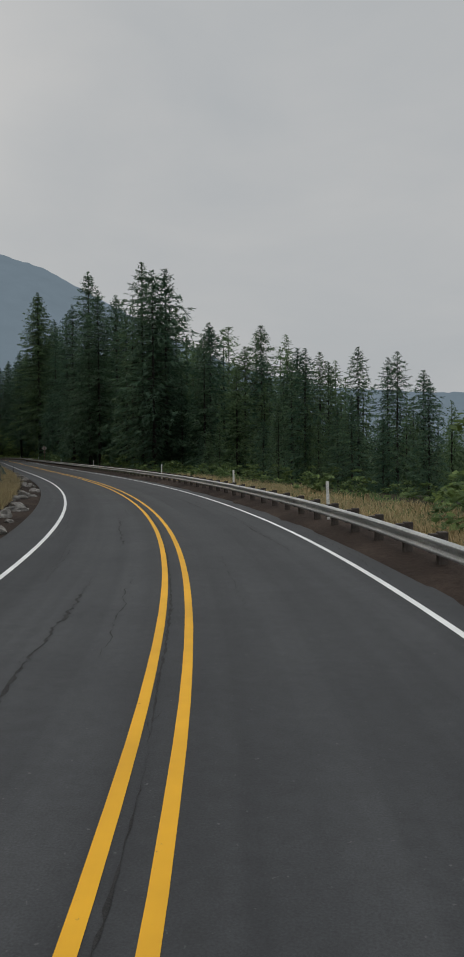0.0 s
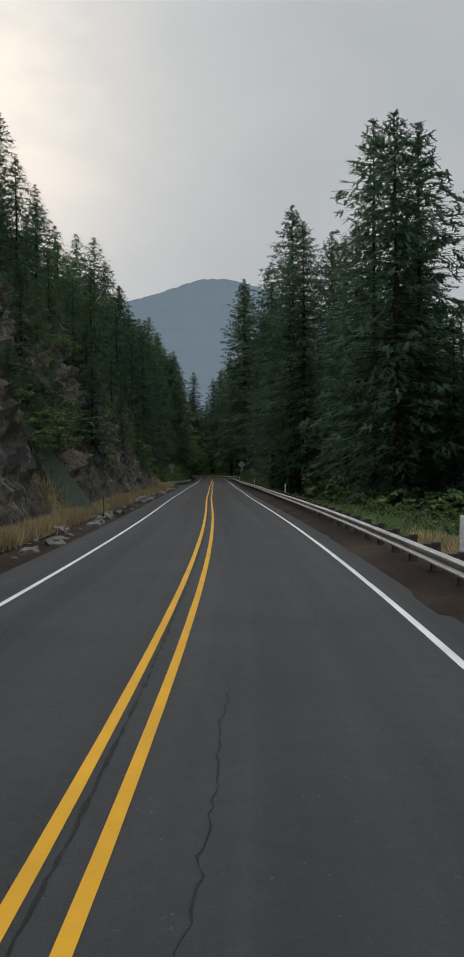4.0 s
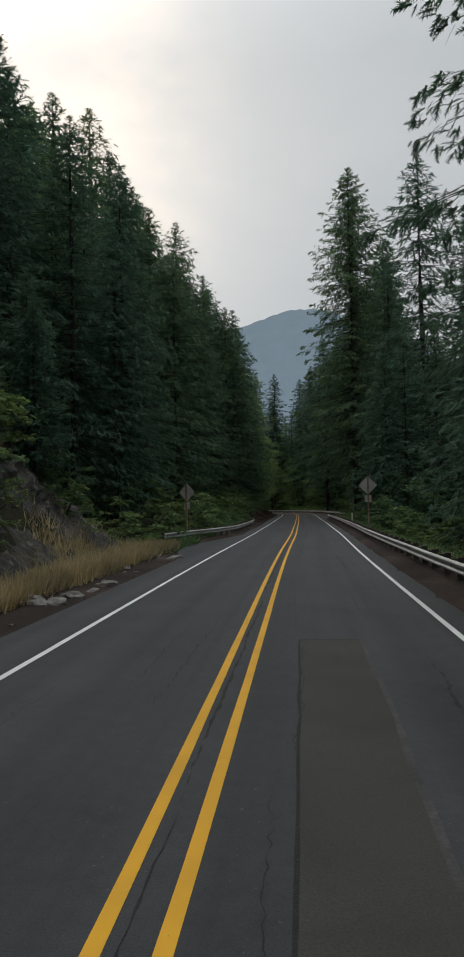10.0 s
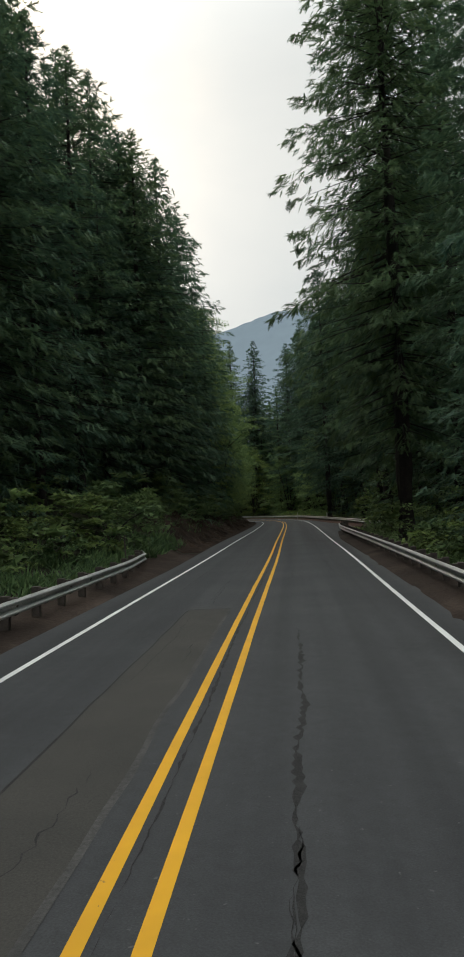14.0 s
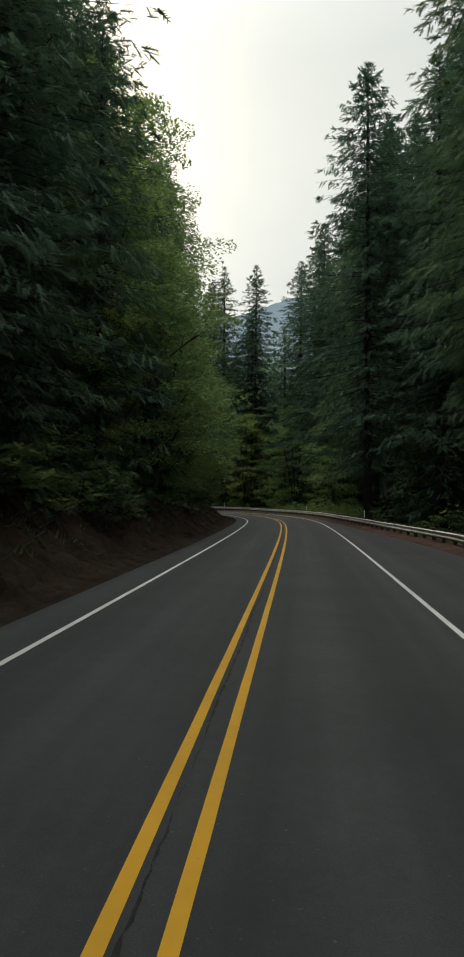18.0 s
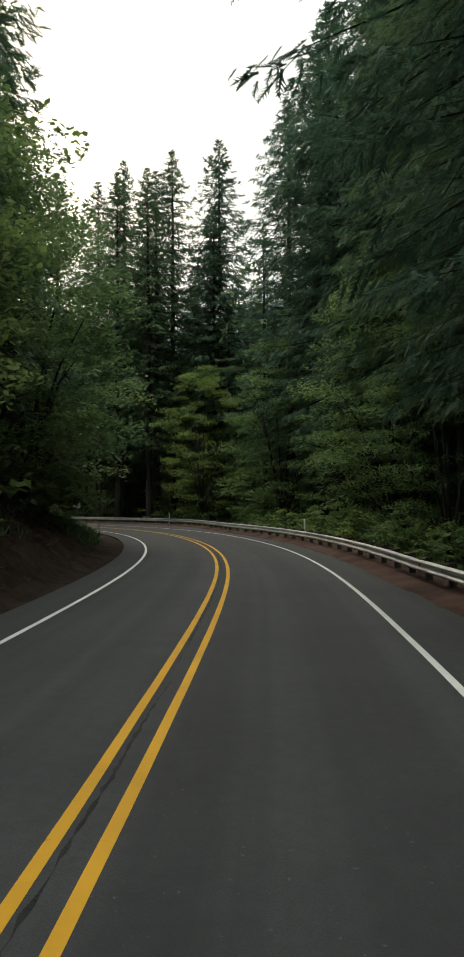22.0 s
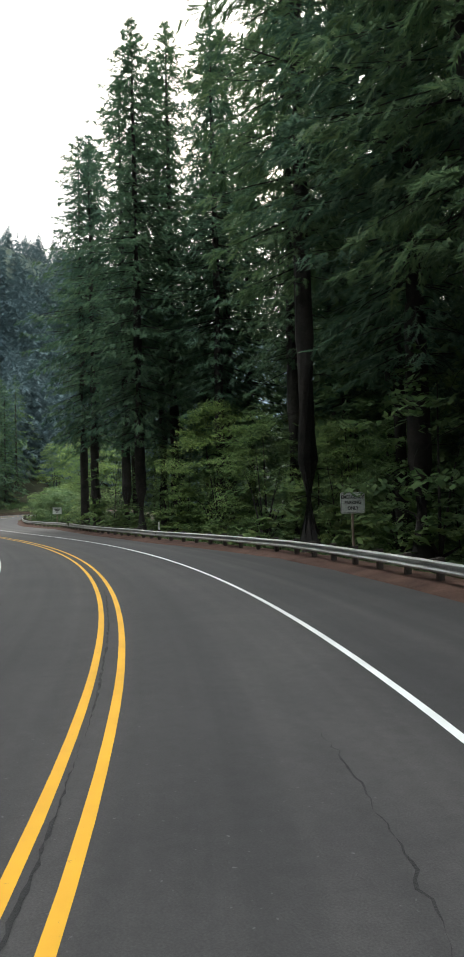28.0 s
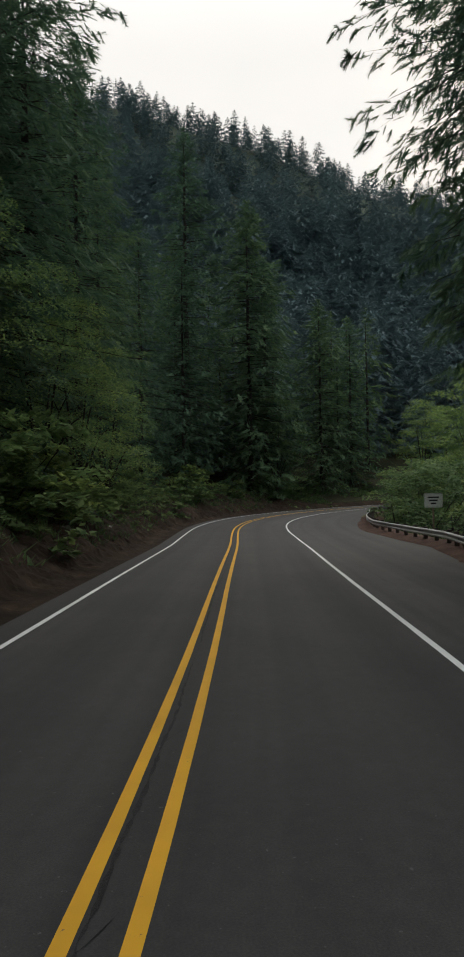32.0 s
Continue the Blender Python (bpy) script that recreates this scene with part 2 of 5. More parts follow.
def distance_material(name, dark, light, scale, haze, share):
    """Far land seen through kilometres of smoke, a glowing backdrop: haze painted as emission."""
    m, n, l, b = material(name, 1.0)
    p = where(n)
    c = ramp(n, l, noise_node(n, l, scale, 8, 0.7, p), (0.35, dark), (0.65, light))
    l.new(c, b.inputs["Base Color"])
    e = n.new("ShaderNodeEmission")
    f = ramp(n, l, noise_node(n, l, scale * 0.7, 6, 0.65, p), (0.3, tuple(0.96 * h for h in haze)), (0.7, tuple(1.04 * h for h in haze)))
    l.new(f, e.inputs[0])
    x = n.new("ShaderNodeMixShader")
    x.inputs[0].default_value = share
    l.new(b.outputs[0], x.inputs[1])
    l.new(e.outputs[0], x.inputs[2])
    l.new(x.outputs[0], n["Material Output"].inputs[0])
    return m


ASPHALT = asphalt_material()
PATCH = two_scale("patched_asphalt", (0.036, 0.035, 0.031), (0.044, 0.042, 0.037), (0.053, 0.050, 0.044), 0.7, 55, 0.9, 0.4, 0.006)
JOINT = two_scale("pale_joint", (0.035, 0.035, 0.034), (0.055, 0.054, 0.052), (0.08, 0.078, 0.074), 1.5, 22, 0.9)
CRACK = two_scale("crack_tar", (0.008, 0.008, 0.008), (0.014, 0.014, 0.014), (0.024, 0.024, 0.024), 3, 30, 0.9)
YELLOW = paint_material("yellow_paint", (0.70, 0.36, 0.006), 0.29)
WHITE = paint_material("white_paint", (0.74, 0.75, 0.74), 0.24)
DIRT = two_scale("shoulder_dirt", (0.022, 0.017, 0.014), (0.042, 0.031, 0.025), (0.076, 0.057, 0.046), 0.25, 9, 0.95, 0.8, 0.05)
BANKSOIL = two_scale("bank_soil", (0.016, 0.011, 0.008), (0.030, 0.020, 0.014), (0.060, 0.040, 0.027), 0.7, 9, 0.95, 0.9, 0.05)
RED_DIRT = two_scale("red_cinders", (0.050, 0.030, 0.024), (0.085, 0.050, 0.039), (0.13, 0.078, 0.060), 0.6, 16, 0.95, 0.8, 0.04)
STRAWSOIL = two_scale("straw_soil", (0.09, 0.07, 0.045), (0.17, 0.13, 0.08), (0.27, 0.21, 0.13), 0.5, 7, 0.95, 0.8, 0.06)
SOIL = two_scale("forest_soil", (0.016, 0.018, 0.010), (0.028, 0.030, 0.016), (0.046, 0.044, 0.024), 0.12, 3, 0.95, 0.9, 0.12)
MOSS = two_scale("mossy_forest_floor", (0.018, 0.030, 0.018), (0.032, 0.050, 0.030), (0.05, 0.07, 0.042), 0.12, 2.5, 0.95, 0.9, 0.12)
ROCK = rock_material()
STONE = two_scale("loose_stone", (0.09, 0.086, 0.08), (0.18, 0.17, 0.155), (0.29, 0.275, 0.25), 1.5, 9, 0.9, 0.7, 0.03)
BARK = two_scale("fir_bark", (0.012, 0.0105, 0.0095), (0.026, 0.022, 0.019), (0.048, 0.040, 0.035), 0.9, 7, 0.95, 1.0, 0.06)
STEEL = two_scale("galvanised_steel", (0.36, 0.37, 0.36), (0.48, 0.49, 0.48), (0.60, 0.60, 0.58), 0.7, 20, 0.5, 0.1, 0.004)
zinc = STEEL.node_tree.nodes["Principled BSDF"]
zinc.inputs["Metallic"].default_value, zinc.inputs["Roughness"].default_value = 0.8, 0.42
POSTWOOD = two_scale("treated_timber", (0.045, 0.037, 0.032), (0.085, 0.070, 0.060), (0.14, 0.12, 0.105), 2, 18, 0.9, 0.6, 0.01)
POSTGREY = two_scale("weathered_timber", (0.13, 0.09, 0.07), (0.20, 0.14, 0.11), (0.27, 0.2, 0.16), 2, 14, 0.9, 0.5, 0.01)
SIGNBACK = two_scale("bare_aluminium", (0.26, 0.24, 0.22), (0.34, 0.32, 0.29), (0.42, 0.39, 0.36), 1.6, 22, 0.55, 0.1, 0.003)
SIGNWHITE = two_scale("white_sheeting", (0.66, 0.67, 0.65), (0.74, 0.75, 0.73), (0.8, 0.8, 0.78), 1.6, 22, 0.5, 0.05, 0.002)
INK = two_scale("black_ink", (0.02, 0.02, 0.02), (0.03, 0.03, 0.03), (0.04, 0.04, 0.04), 4, 22, 0.6, 0.05, 0.002)
MARKER = two_scale("white_plastic", (0.62, 0.62, 0.6), (0.72, 0.72, 0.7), (0.8, 0.8, 0.78), 3, 22, 0.5, 0.1, 0.003)
NEEDLES = leaf_material("fir_needles", (0.060, 0.116, 0.080), (0.090, 0.160, 0.106), (0.130, 0.200, 0.122), 0.45)
MAPLE = leaf_material("maple_leaves", (0.125, 0.20, 0.080), (0.185, 0.275, 0.105), (0.25, 0.34, 0.135), 0.5)
BRUSH = leaf_material("brush_leaves", (0.070, 0.115, 0.052), (0.112, 0.175, 0.074), (0.165, 0.235, 0.096), 0.45)
STRAW = leaf_material("dry_grass", (0.28, 0.215, 0.12), (0.43, 0.34, 0.195), (0.58, 0.47, 0.29), 0.35)
LITTER = leaf_material("dead_litter", (0.045, 0.034, 0.024), (0.085, 0.062, 0.042), (0.16, 0.125, 0.085), 0.1)
for earth in (BANKSOIL, DIRT, RED_DIRT, SOIL, STRAWSOIL):
    earth.node_tree.nodes["Principled BSDF"].inputs["Specular IOR Level"].default_value = 0.12
FARHILL = distance_material("mountain_haze_glow", (0.05, 0.07, 0.08), (0.08, 0.1, 0.11), 0.012, (0.29, 0.375, 0.445), 0.95)
# needle green shifted pale blue: the smoke's haze is mixed into the base colour
FARWOOD = leaf_material("hazed_hillside_needles", (0.098, 0.147, 0.164), (0.103, 0.154, 0.171), (0.108, 0.161, 0.178), 0.3)

# ---- the road's line ----
STEP = 10.0
KAPPA = [-0.7183, 0.3104, 2.3687, 7.5181, 7.6625, 9.7637, 7.9014, 6.0411, 4.2606, 3.4877, 2.9447, 1.6834, 0.9334, 0.7027, 0.335, -0.4518, -0.9776, 0.5124, 0.5367, -0.1887, -0.6082, -0.5856, -0.0519, 1.2763, -0.0247, -0.4857, 0.6247, 0.4733, -0.4793, -0.1919, 0.2104, 0.2459, 0.4919, 0.7202, 1.0103, 2.8416, 6.8756, 8.9929, 8.8331, 10.7064, 13.9256, 13.2541, 9.7424, 7.2792, 7.1192, 5.79, 5.31, 2.39, -0.89, -0.24, 2.62, -3.85, -16.12, -21.41, -22.4, -21.28, -19.09, -17.98, -17.0, -16.0]
HEAD0 = -0.0510
grid_s = np.arange(-20.0, 571.0, 1.0)
node_s = -20.0 + STEP * np.arange(len(KAPPA))
bend = np.interp(grid_s, node_s, np.array(KAPPA) / 1000)
turn = np.concatenate([[0], np.cumsum((bend[1:] + bend[:-1]) / 2)])
turn += HEAD0 - np.interp(0, grid_s, turn)
line_x = np.concatenate([[0], np.cumsum(-(np.sin(turn[1:]) + np.sin(turn[:-1])) / 2)])
line_y = np.concatenate([[0], np.cumsum((np.cos(turn[1:]) + np.cos(turn[:-1])) / 2)])
line_x -= np.interp(0, grid_s, line_x)
line_y -= np.interp(0, grid_s, line_y)


def heading(s):
    return float(np.interp(s, grid_s, turn))


def at(s, off, z=0.0):
    """A place s metres along the road, off metres to its right."""
    over = s - min(max(s, -20.0), 570.0)
    h = heading(s)
    x, y = float(np.interp(s, grid_s, line_x)), float(np.interp(s, grid_s, line_y))
    return Vector((x + off * math.cos(h) - over * math.sin(h), y + off * math.sin(h) + over * math.cos(h), z + float(np.interp(s, (480, 490, 500, 540, 570), (0, 0.10, 0.30, 1.30, 1.9)))))


def along(pairs):
    xs, ys = [p[0] for p in pairs], [p[1] for p in pairs]
    return lambda s: float(np.interp(s, xs, ys))


edge_right = along([(-20, 4.3), (262, 4.3), (276, 5.0), (288, 7.6), (300, 7.3), (318, 5.9), (336, 4.9), (374, 4.7), (382, 6.0), (390, 7.6), (418, 7.9), (435, 6.35), (450, 6.7), (460, 7.6), (475, 9.1), (490, 8.5), (505, 9.5), (514, 8.8), (530, 9.5), (552, 6.0)])
edge_left = along([(-20, -4.4), (185, -4.6), (194, -6.2), (204, -5.0), (212, -4.1), (240, -4.1), (260, -4.4), (430, -4.4), (446, -3.95), (570, -3.95)])
cliff = along([(20, 0.0), (50, 0.5), (85, 1.0), (165, 1.0), (182, 0.5), (194, 0.0)])
meadow = along([(5, 0.0), (22, 1.0), (112, 1.0), (134, 0.0)])
bank = along([(-20, 0.25), (180, 0.3), (200, 0.12), (240, 0.25), (262, 0.8), (340, 0.75), (400, 0.35), (440, 0.6), (500, 0.75), (530, 0.5), (570, 0.4)])
flared = along([(194, 0.0), (200, 1.0), (241, 1.0), (246, 0.0)])


def lumps(x, y, size, seed=0.0):
    return noise.noise(Vector((x / size + seed, y / size - seed, seed)))


def spill(s):
    """How far the shoulder's dirt creeps on to the asphalt."""
    return 0.10 + 0.16 * lumps(s, 0, 2.6, 1.0) + 0.10 * lumps(s, 0, 0.8, 6.0)


def ground_height(s, off):
    if edge_left(s) <= off <= edge_right(s) - spill(s):
        return -0.10
    if off > 0:
        d = off - edge_right(s) + spill(s)
        level = meadow(s)
        return 0.20 * min(d, 0.7) - 0.012 - 0.10 * min(max(d - 1.4, 0), 2.0) - 0.22 * (1 - level) * min(max(d - 2.0, 0), 8.0) - 0.22 * min(max(d - 10.0, 0), 14.0)
    d = edge_left(s) - off
    k = cliff(s)
    rise = 0.04 * min(d, 1.5) - 0.09 + flared(s) * 0.22 * min(max(d - 0.15, 0), 0.7)
    steep = 1.95 * min(max(d - 2.6, 0), 8.8) + 0.65 * min(max(d - 11.4, 0), 45)
    soft = min(max(d - 1.2, 0), 3.0) * bank(s) + 0.33 * min(max(d - 4.2, 0), 70)
    return rise + k * steep + (1 - k) * soft


# ---- building helpers ----
def mesh_np(name, verts, tris, mats, index=None):
    """A triangle mesh from arrays."""
    me = bpy.data.meshes.new(name)
    me.vertices.add(len(verts))
    me.vertices.foreach_set("co", np.ascontiguousarray(verts, np.float32).ravel())
    me.loops.add(3 * len(tris))
    me.loops.foreach_set("vertex_index", np.ascontiguousarray(tris, np.int32).ravel())
    me.polygons.add(len(tris))
    me.polygons.foreach_set("loop_start", np.arange(0, 3 * len(tris), 3, dtype=np.int32))
    for mt in mats:
        me.materials.append(mt)
    if index is not None:
        me.polygons.foreach_set("material_index", np.ascontiguousarray(index, np.int32))
    me.update(calc_edges=True)
    return me


def mesh_of(name, verts, faces, *mats, smooth=False, index=None):
    me = bpy.data.meshes.new(name)
    me.from_pydata([tuple(v) for v in verts], [], [tuple(f) for f in faces])
    for mt in mats:
        me.materials.append(mt)
    if index is not None:
        me.polygons.foreach_set("material_index", index)
    if smooth:
        me.polygons.foreach_set("use_smooth", [True] * len(me.polygons))
    me.update()
    return me


def piece(name, me, parent=None, m=None, label=""):
    ob = new(name, me)
    ob.parent = parent
    if m is not None:
        ob.matrix_basis = m
    return tagged(ob, label) if label else ob


def part(name, bm, mat, parent, label="", smooth=False):
    me = bpy.data.meshes.new(name)
    bm.to_mesh(me)
    bm.free()
    me.materials.append(mat)
    if smooth:
        me.polygons.foreach_set("use_smooth", [True] * len(me.polygons))
    return piece(name, me, parent, None, label)


def box_bm(x, y, z, at_=(0, 0, 0), bevel=0.0):
    bm = bmesh.new()
    bmesh.ops.create_cube(bm, size=1.0, matrix=Matrix.Translation(at_) @ Matrix.Diagonal((x, y, z, 1)))
    if bevel:
        bmesh.ops.bevel(bm, geom=bm.edges[:], offset=bevel, segments=1, affect="EDGES")
    return bm


def strip(name, s_values, left, right, z, mats, columns=1, uv=True):
    """A ribbon that follows the road; left and right are offsets as functions of s."""
    verts, faces, uvs = [], [], []
    for s in s_values:
        a, b = left(s), right(s)
        for c in range(columns + 1):
            o = a + (b - a) * c / columns
            verts.append(at(s, o, z(s, o)))
            uvs.append((o, s))
    w = columns + 1
    for i in range(len(s_values) - 1):
        for c in range(columns):
            k = i * w + c
            faces.append((k, k + 1, k + w + 1, k + w))
    me = mesh_of(name, verts, faces, *mats, smooth=True)
    if uv:
        layer = me.uv_layers.new(name="UVMap")
        for lp in me.loops:
            layer.data[lp.index].uv = uvs[lp.vertex_index]
    return me


def tube(points, radii, sides=7):
    verts, faces = [], []
    for (p, r), n in zip(zip(points, radii), range(len(points))):
        a = points[min(n + 1, len(points) - 1)] - points[max(n - 1, 0)]
        q = a.to_track_quat("Z", "Y") if a.length > 1e-6 else Vector((0, 0, 1)).to_track_quat("Z", "Y")
        for k in range(sides):
            t = 2 * math.pi * k / sides
            verts.append(p + q @ Vector((r * math.cos(t), r * math.sin(t), 0)))
    for n in range(len(points) - 1):
        for k in range(sides):
            a, b = n * sides + k, n * sides + (k + 1) % sides
            faces.append((a, b, b + sides, a + sides))
    return verts, faces

# ---- ground: one sheet to the horizon ----
def nearest(x, y):
    d = (line_x - x) ** 2 + (line_y - y) ** 2
    j = int(d.argmin())
    return float(grid_s[j]), (x - line_x[j]) * math.cos(turn[j]) + (y - line_y[j]) * math.sin(turn[j]), math.sqrt(d[j])


def hill_height(x, y):
    """The wooded hillside beyond the last bend."""
    dx, dy = x + 224, y - 354
    r, az = math.hypot(dx, dy), math.degrees(math.atan2(-dx, dy))
    k = float(np.interp(az, [54, 62, 68, 74, 79, 86, 92, 97, 120, 140, 165], [0, 0.55, 0.70, 0.76, 0.82, 0.94, 1.0, 1.06, 1.1, 0.8, 0]))
    return -8 + k * float(np.interp(r, [0, 128, 160, 300, 340, 480, 900], [0, 6, 24, 160, 171, 178, 192]))


def land(x, y):
    s, o, d = nearest(x, y)
    if -19 < s < 569:
        z = ground_height(s, o)
        if abs(o) < 30:
            z = min(z - 2.2, -1.0 if abs(o) < 15 else 99)
    else:
        z = -1.5
    z += 1.2 * lumps(x, y, 18) if d > 40 else 0
    h = hill_height(x, y)
    return max(z, h) if d > 25 else z


def ground_sheet():
    xs = np.concatenate([[-4000, -2500, -1500], np.arange(-900, 301, 8.0), [600, 1500, 4000]])
    ys = np.concatenate([[-4000, -1500, -500], np.arange(-120, 701, 8.0), [1200, 2500, 4000]])
    verts, faces, w = [], [], len(xs)
    for y in ys:
        for x in xs:
            inside = -900 <= x <= 300 and -120 <= y <= 700
            verts.append((x, y, land(x, y) if inside else -6.0))
    for j in range(len(ys) - 1):
        for i in range(w - 1):
            k = j * w + i
            faces.append((k, k + 1, k + w + 1, k + w))
    return mesh_of("ground", verts, faces, MOSS, smooth=True)


tagged(new("ground", ground_sheet()), "dark forest soil of the valley floor and slopes", "ground", kind="structure")

# ---- road ----
S_ALL = list(np.arange(-20, 571, 2.0))
tagged(new("road", strip("road", S_ALL, edge_left, edge_right, lambda s, o: 0.0, [ASPHALT], 10)), "worn grey two-lane asphalt road with cracks", "road", kind="structure")
road = bpy.data.objects["road"]


def paint_line(name, off, width, mat, label):
    me = strip(name, list(np.arange(-20, 571, 1.0)), lambda s: off - width / 2 + 0.006 * lumps(s, off, 1.7, 3.1), lambda s: off + width / 2 + 0.006 * lumps(s, off, 1.7, 7.7), lambda s, o: 0.005, [mat], 1)
    piece(name, me, road, None, label)


paint_line("yellow_line", -0.19, 0.112, YELLOW, "solid yellow centre line, worn at the edges")
paint_line("yellow_line", 0.19, 0.112, YELLOW, "solid yellow centre line, worn at the edges")
paint_line("white_line", -3.255, 0.115, WHITE, "solid white edge line")
paint_line("white_line", 3.60, 0.115, WHITE, "solid white edge line")

# ---- verges ----
right_far = lambda s: edge_right(s) + 26.0
left_far = lambda s: edge_left(s) - 26.0


def verge_height(s, o):
    p = at(s, o)
    d = max(o - edge_right(s), edge_left(s) - o)
    return ground_height(s, o) + 0.02 + (0.05 * lumps(p.x, p.y, 0.9) if d > 0.6 else 0) + min(max(d - 2, 0), 6) * 0.06 * lumps(p.x, p.y, 3.0, 2.0)


def verge(name, near, far, columns, mat, label, first=-20, last=570, lift=0.0):
    verts, faces, w = [], [], columns + 1
    ss = list(np.arange(first, last + 0.1, 0.75 if columns == 14 and mat is not SOIL else 1.5))
    for s in ss:
        a, b = near(s), far(s)
        for c in range(w):
            o = a + (b - a) * (c / columns) ** 1.7
            verts.append(at(s, o, verge_height(s, o) + (lift if c < columns or not lift else -0.3) if c or lift else -0.06))
    for i in range(len(ss) - 1):
        for c in range(columns):
            k = i * w + c
            faces.append((k, k + 1, k + w + 1, k + w))
    return tagged(new(name, mesh_of(name, verts, faces, mat, smooth=True)), label, "ground", kind="structure")


verge("shoulder_right", lambda s: edge_right(s) - 0.45, lambda s: edge_right(s) + 1.9, 14, DIRT, "dark brown gravel shoulder under the guardrail", -20, 284)
verge("shoulder_right", lambda s: edge_right(s) - 0.45, lambda s: edge_right(s) + 1.9, 14, RED_DIRT, "red cinder gravel shoulder under the guardrail", 283.9, 570)
verge("verge_right", lambda s: edge_right(s) + 1.7, right_far, 14, SOIL, "needle-strewn forest verge falling to the river")
verge("dry_verge", lambda s: edge_right(s) + 1.6, lambda s: edge_right(s) + 5.4, 8, STRAWSOIL, "straw-coloured grassy verge beyond the guardrail", 24, 100, 0.03)
verge("dry_verge", lambda s: edge_left(s) - 1.3, lambda s: edge_left(s) - 4.0, 5, STRAWSOIL, "straw-coloured grassy strip below the cliff", 60, 194, 0.05)
verge("shoulder_left", lambda s: edge_left(s) + 0.03, lambda s: edge_left(s) - 2.2, 6, DIRT, "dark gravel shoulder at the foot of the bank", -20, 252)
verge("shoulder_left", lambda s: edge_left(s) + 0.03, lambda s: edge_left(s) - 2.2, 6, BANKSOIL, "dark earth shoulder at the foot of the bank", 251.9, 570)
verge("verge_left", lambda s: edge_left(s) - 2.0, left_far, 16, SOIL, "steep forest bank beside the road")


def cut_bank(s0, s1, start, label):
    """Raw earth cut beside the road: clods, gullies and hollows."""
    verts, faces, w = [], [], 30
    ss = np.arange(s0, s1, 0.2)
    for s in ss:
        ends = min(1.0, (s - s0) / 4, (s1 - s) / 4)
        for c in range(w):
            d = start + 0.25 * lumps(s, 0, 3.0, 2.0) + 4.4 * c / (w - 1)
            o = edge_left(s) - d
            q = Vector((s, d * 1.2, 3.0))
            cell = noise.voronoi(q / 0.55)[0]
            clod = max(0.0, 0.5 - cell[0]) * 0.22
            gully = noise.fractal(q / 1.5, 0.9, 2.0, 4) * 0.24 + noise.fractal(q / 0.28, 0.8, 2.0, 3) * 0.05
            grow = min(1.0, c / 5.0) * ends
            z = ground_height(s, o) + 0.05 + (gully + clod + 0.12) * grow - (0.25 if c == w - 1 else 0)
            verts.append(at(s, o + 0.5 * gully * grow, z if c else -0.06))
    for i in range(len(ss) - 1):
        for c in range(w - 1):
            k = i * w + c
            faces.append((k, k + 1, k + w + 1, k + w))
    return tagged(new("bank_left", mesh_of("bank_left", verts, faces, BANKSOIL)), label, "ground", kind="structure")


cut_bank(254, 354, 0.35, "bare dark earth bank cut beside the road")
cut_bank(428, 532, 0.6, "dark dirt bank littered with needles beside the road")


# ---- firs ----
def frond(shoots, seed):
    """Unit spray of needles along +x: a spine with short side shoots, as triangles (n, 3, 3)."""
    rnd = random.Random(seed)
    tris = [((0, -0.07, 0), (0, 0.07, 0), (1, 0, -0.10))]
    for n in range(shoots):
        q = 0.06 + 0.80 * (n + rnd.uniform(0.1, 0.9)) / shoots
        hand = 1 if n % 2 else -1
        long = rnd.uniform(0.30, 0.46) * (1.12 - 0.72 * q)
        lean = rnd.uniform(0.55, 0.95)
        tip = (q + long * math.cos(lean), hand * long * math.sin(lean), -0.10 * q * q - rnd.uniform(-0.02, 0.16) * long)
        wide = (0.55 + 0.2 * rnd.random()) / shoots
        tris.append(((q - wide, 0, -0.10 * q * q), (q + wide, 0, -0.10 * q * q), tip))
    return np.array(tris, np.float64)


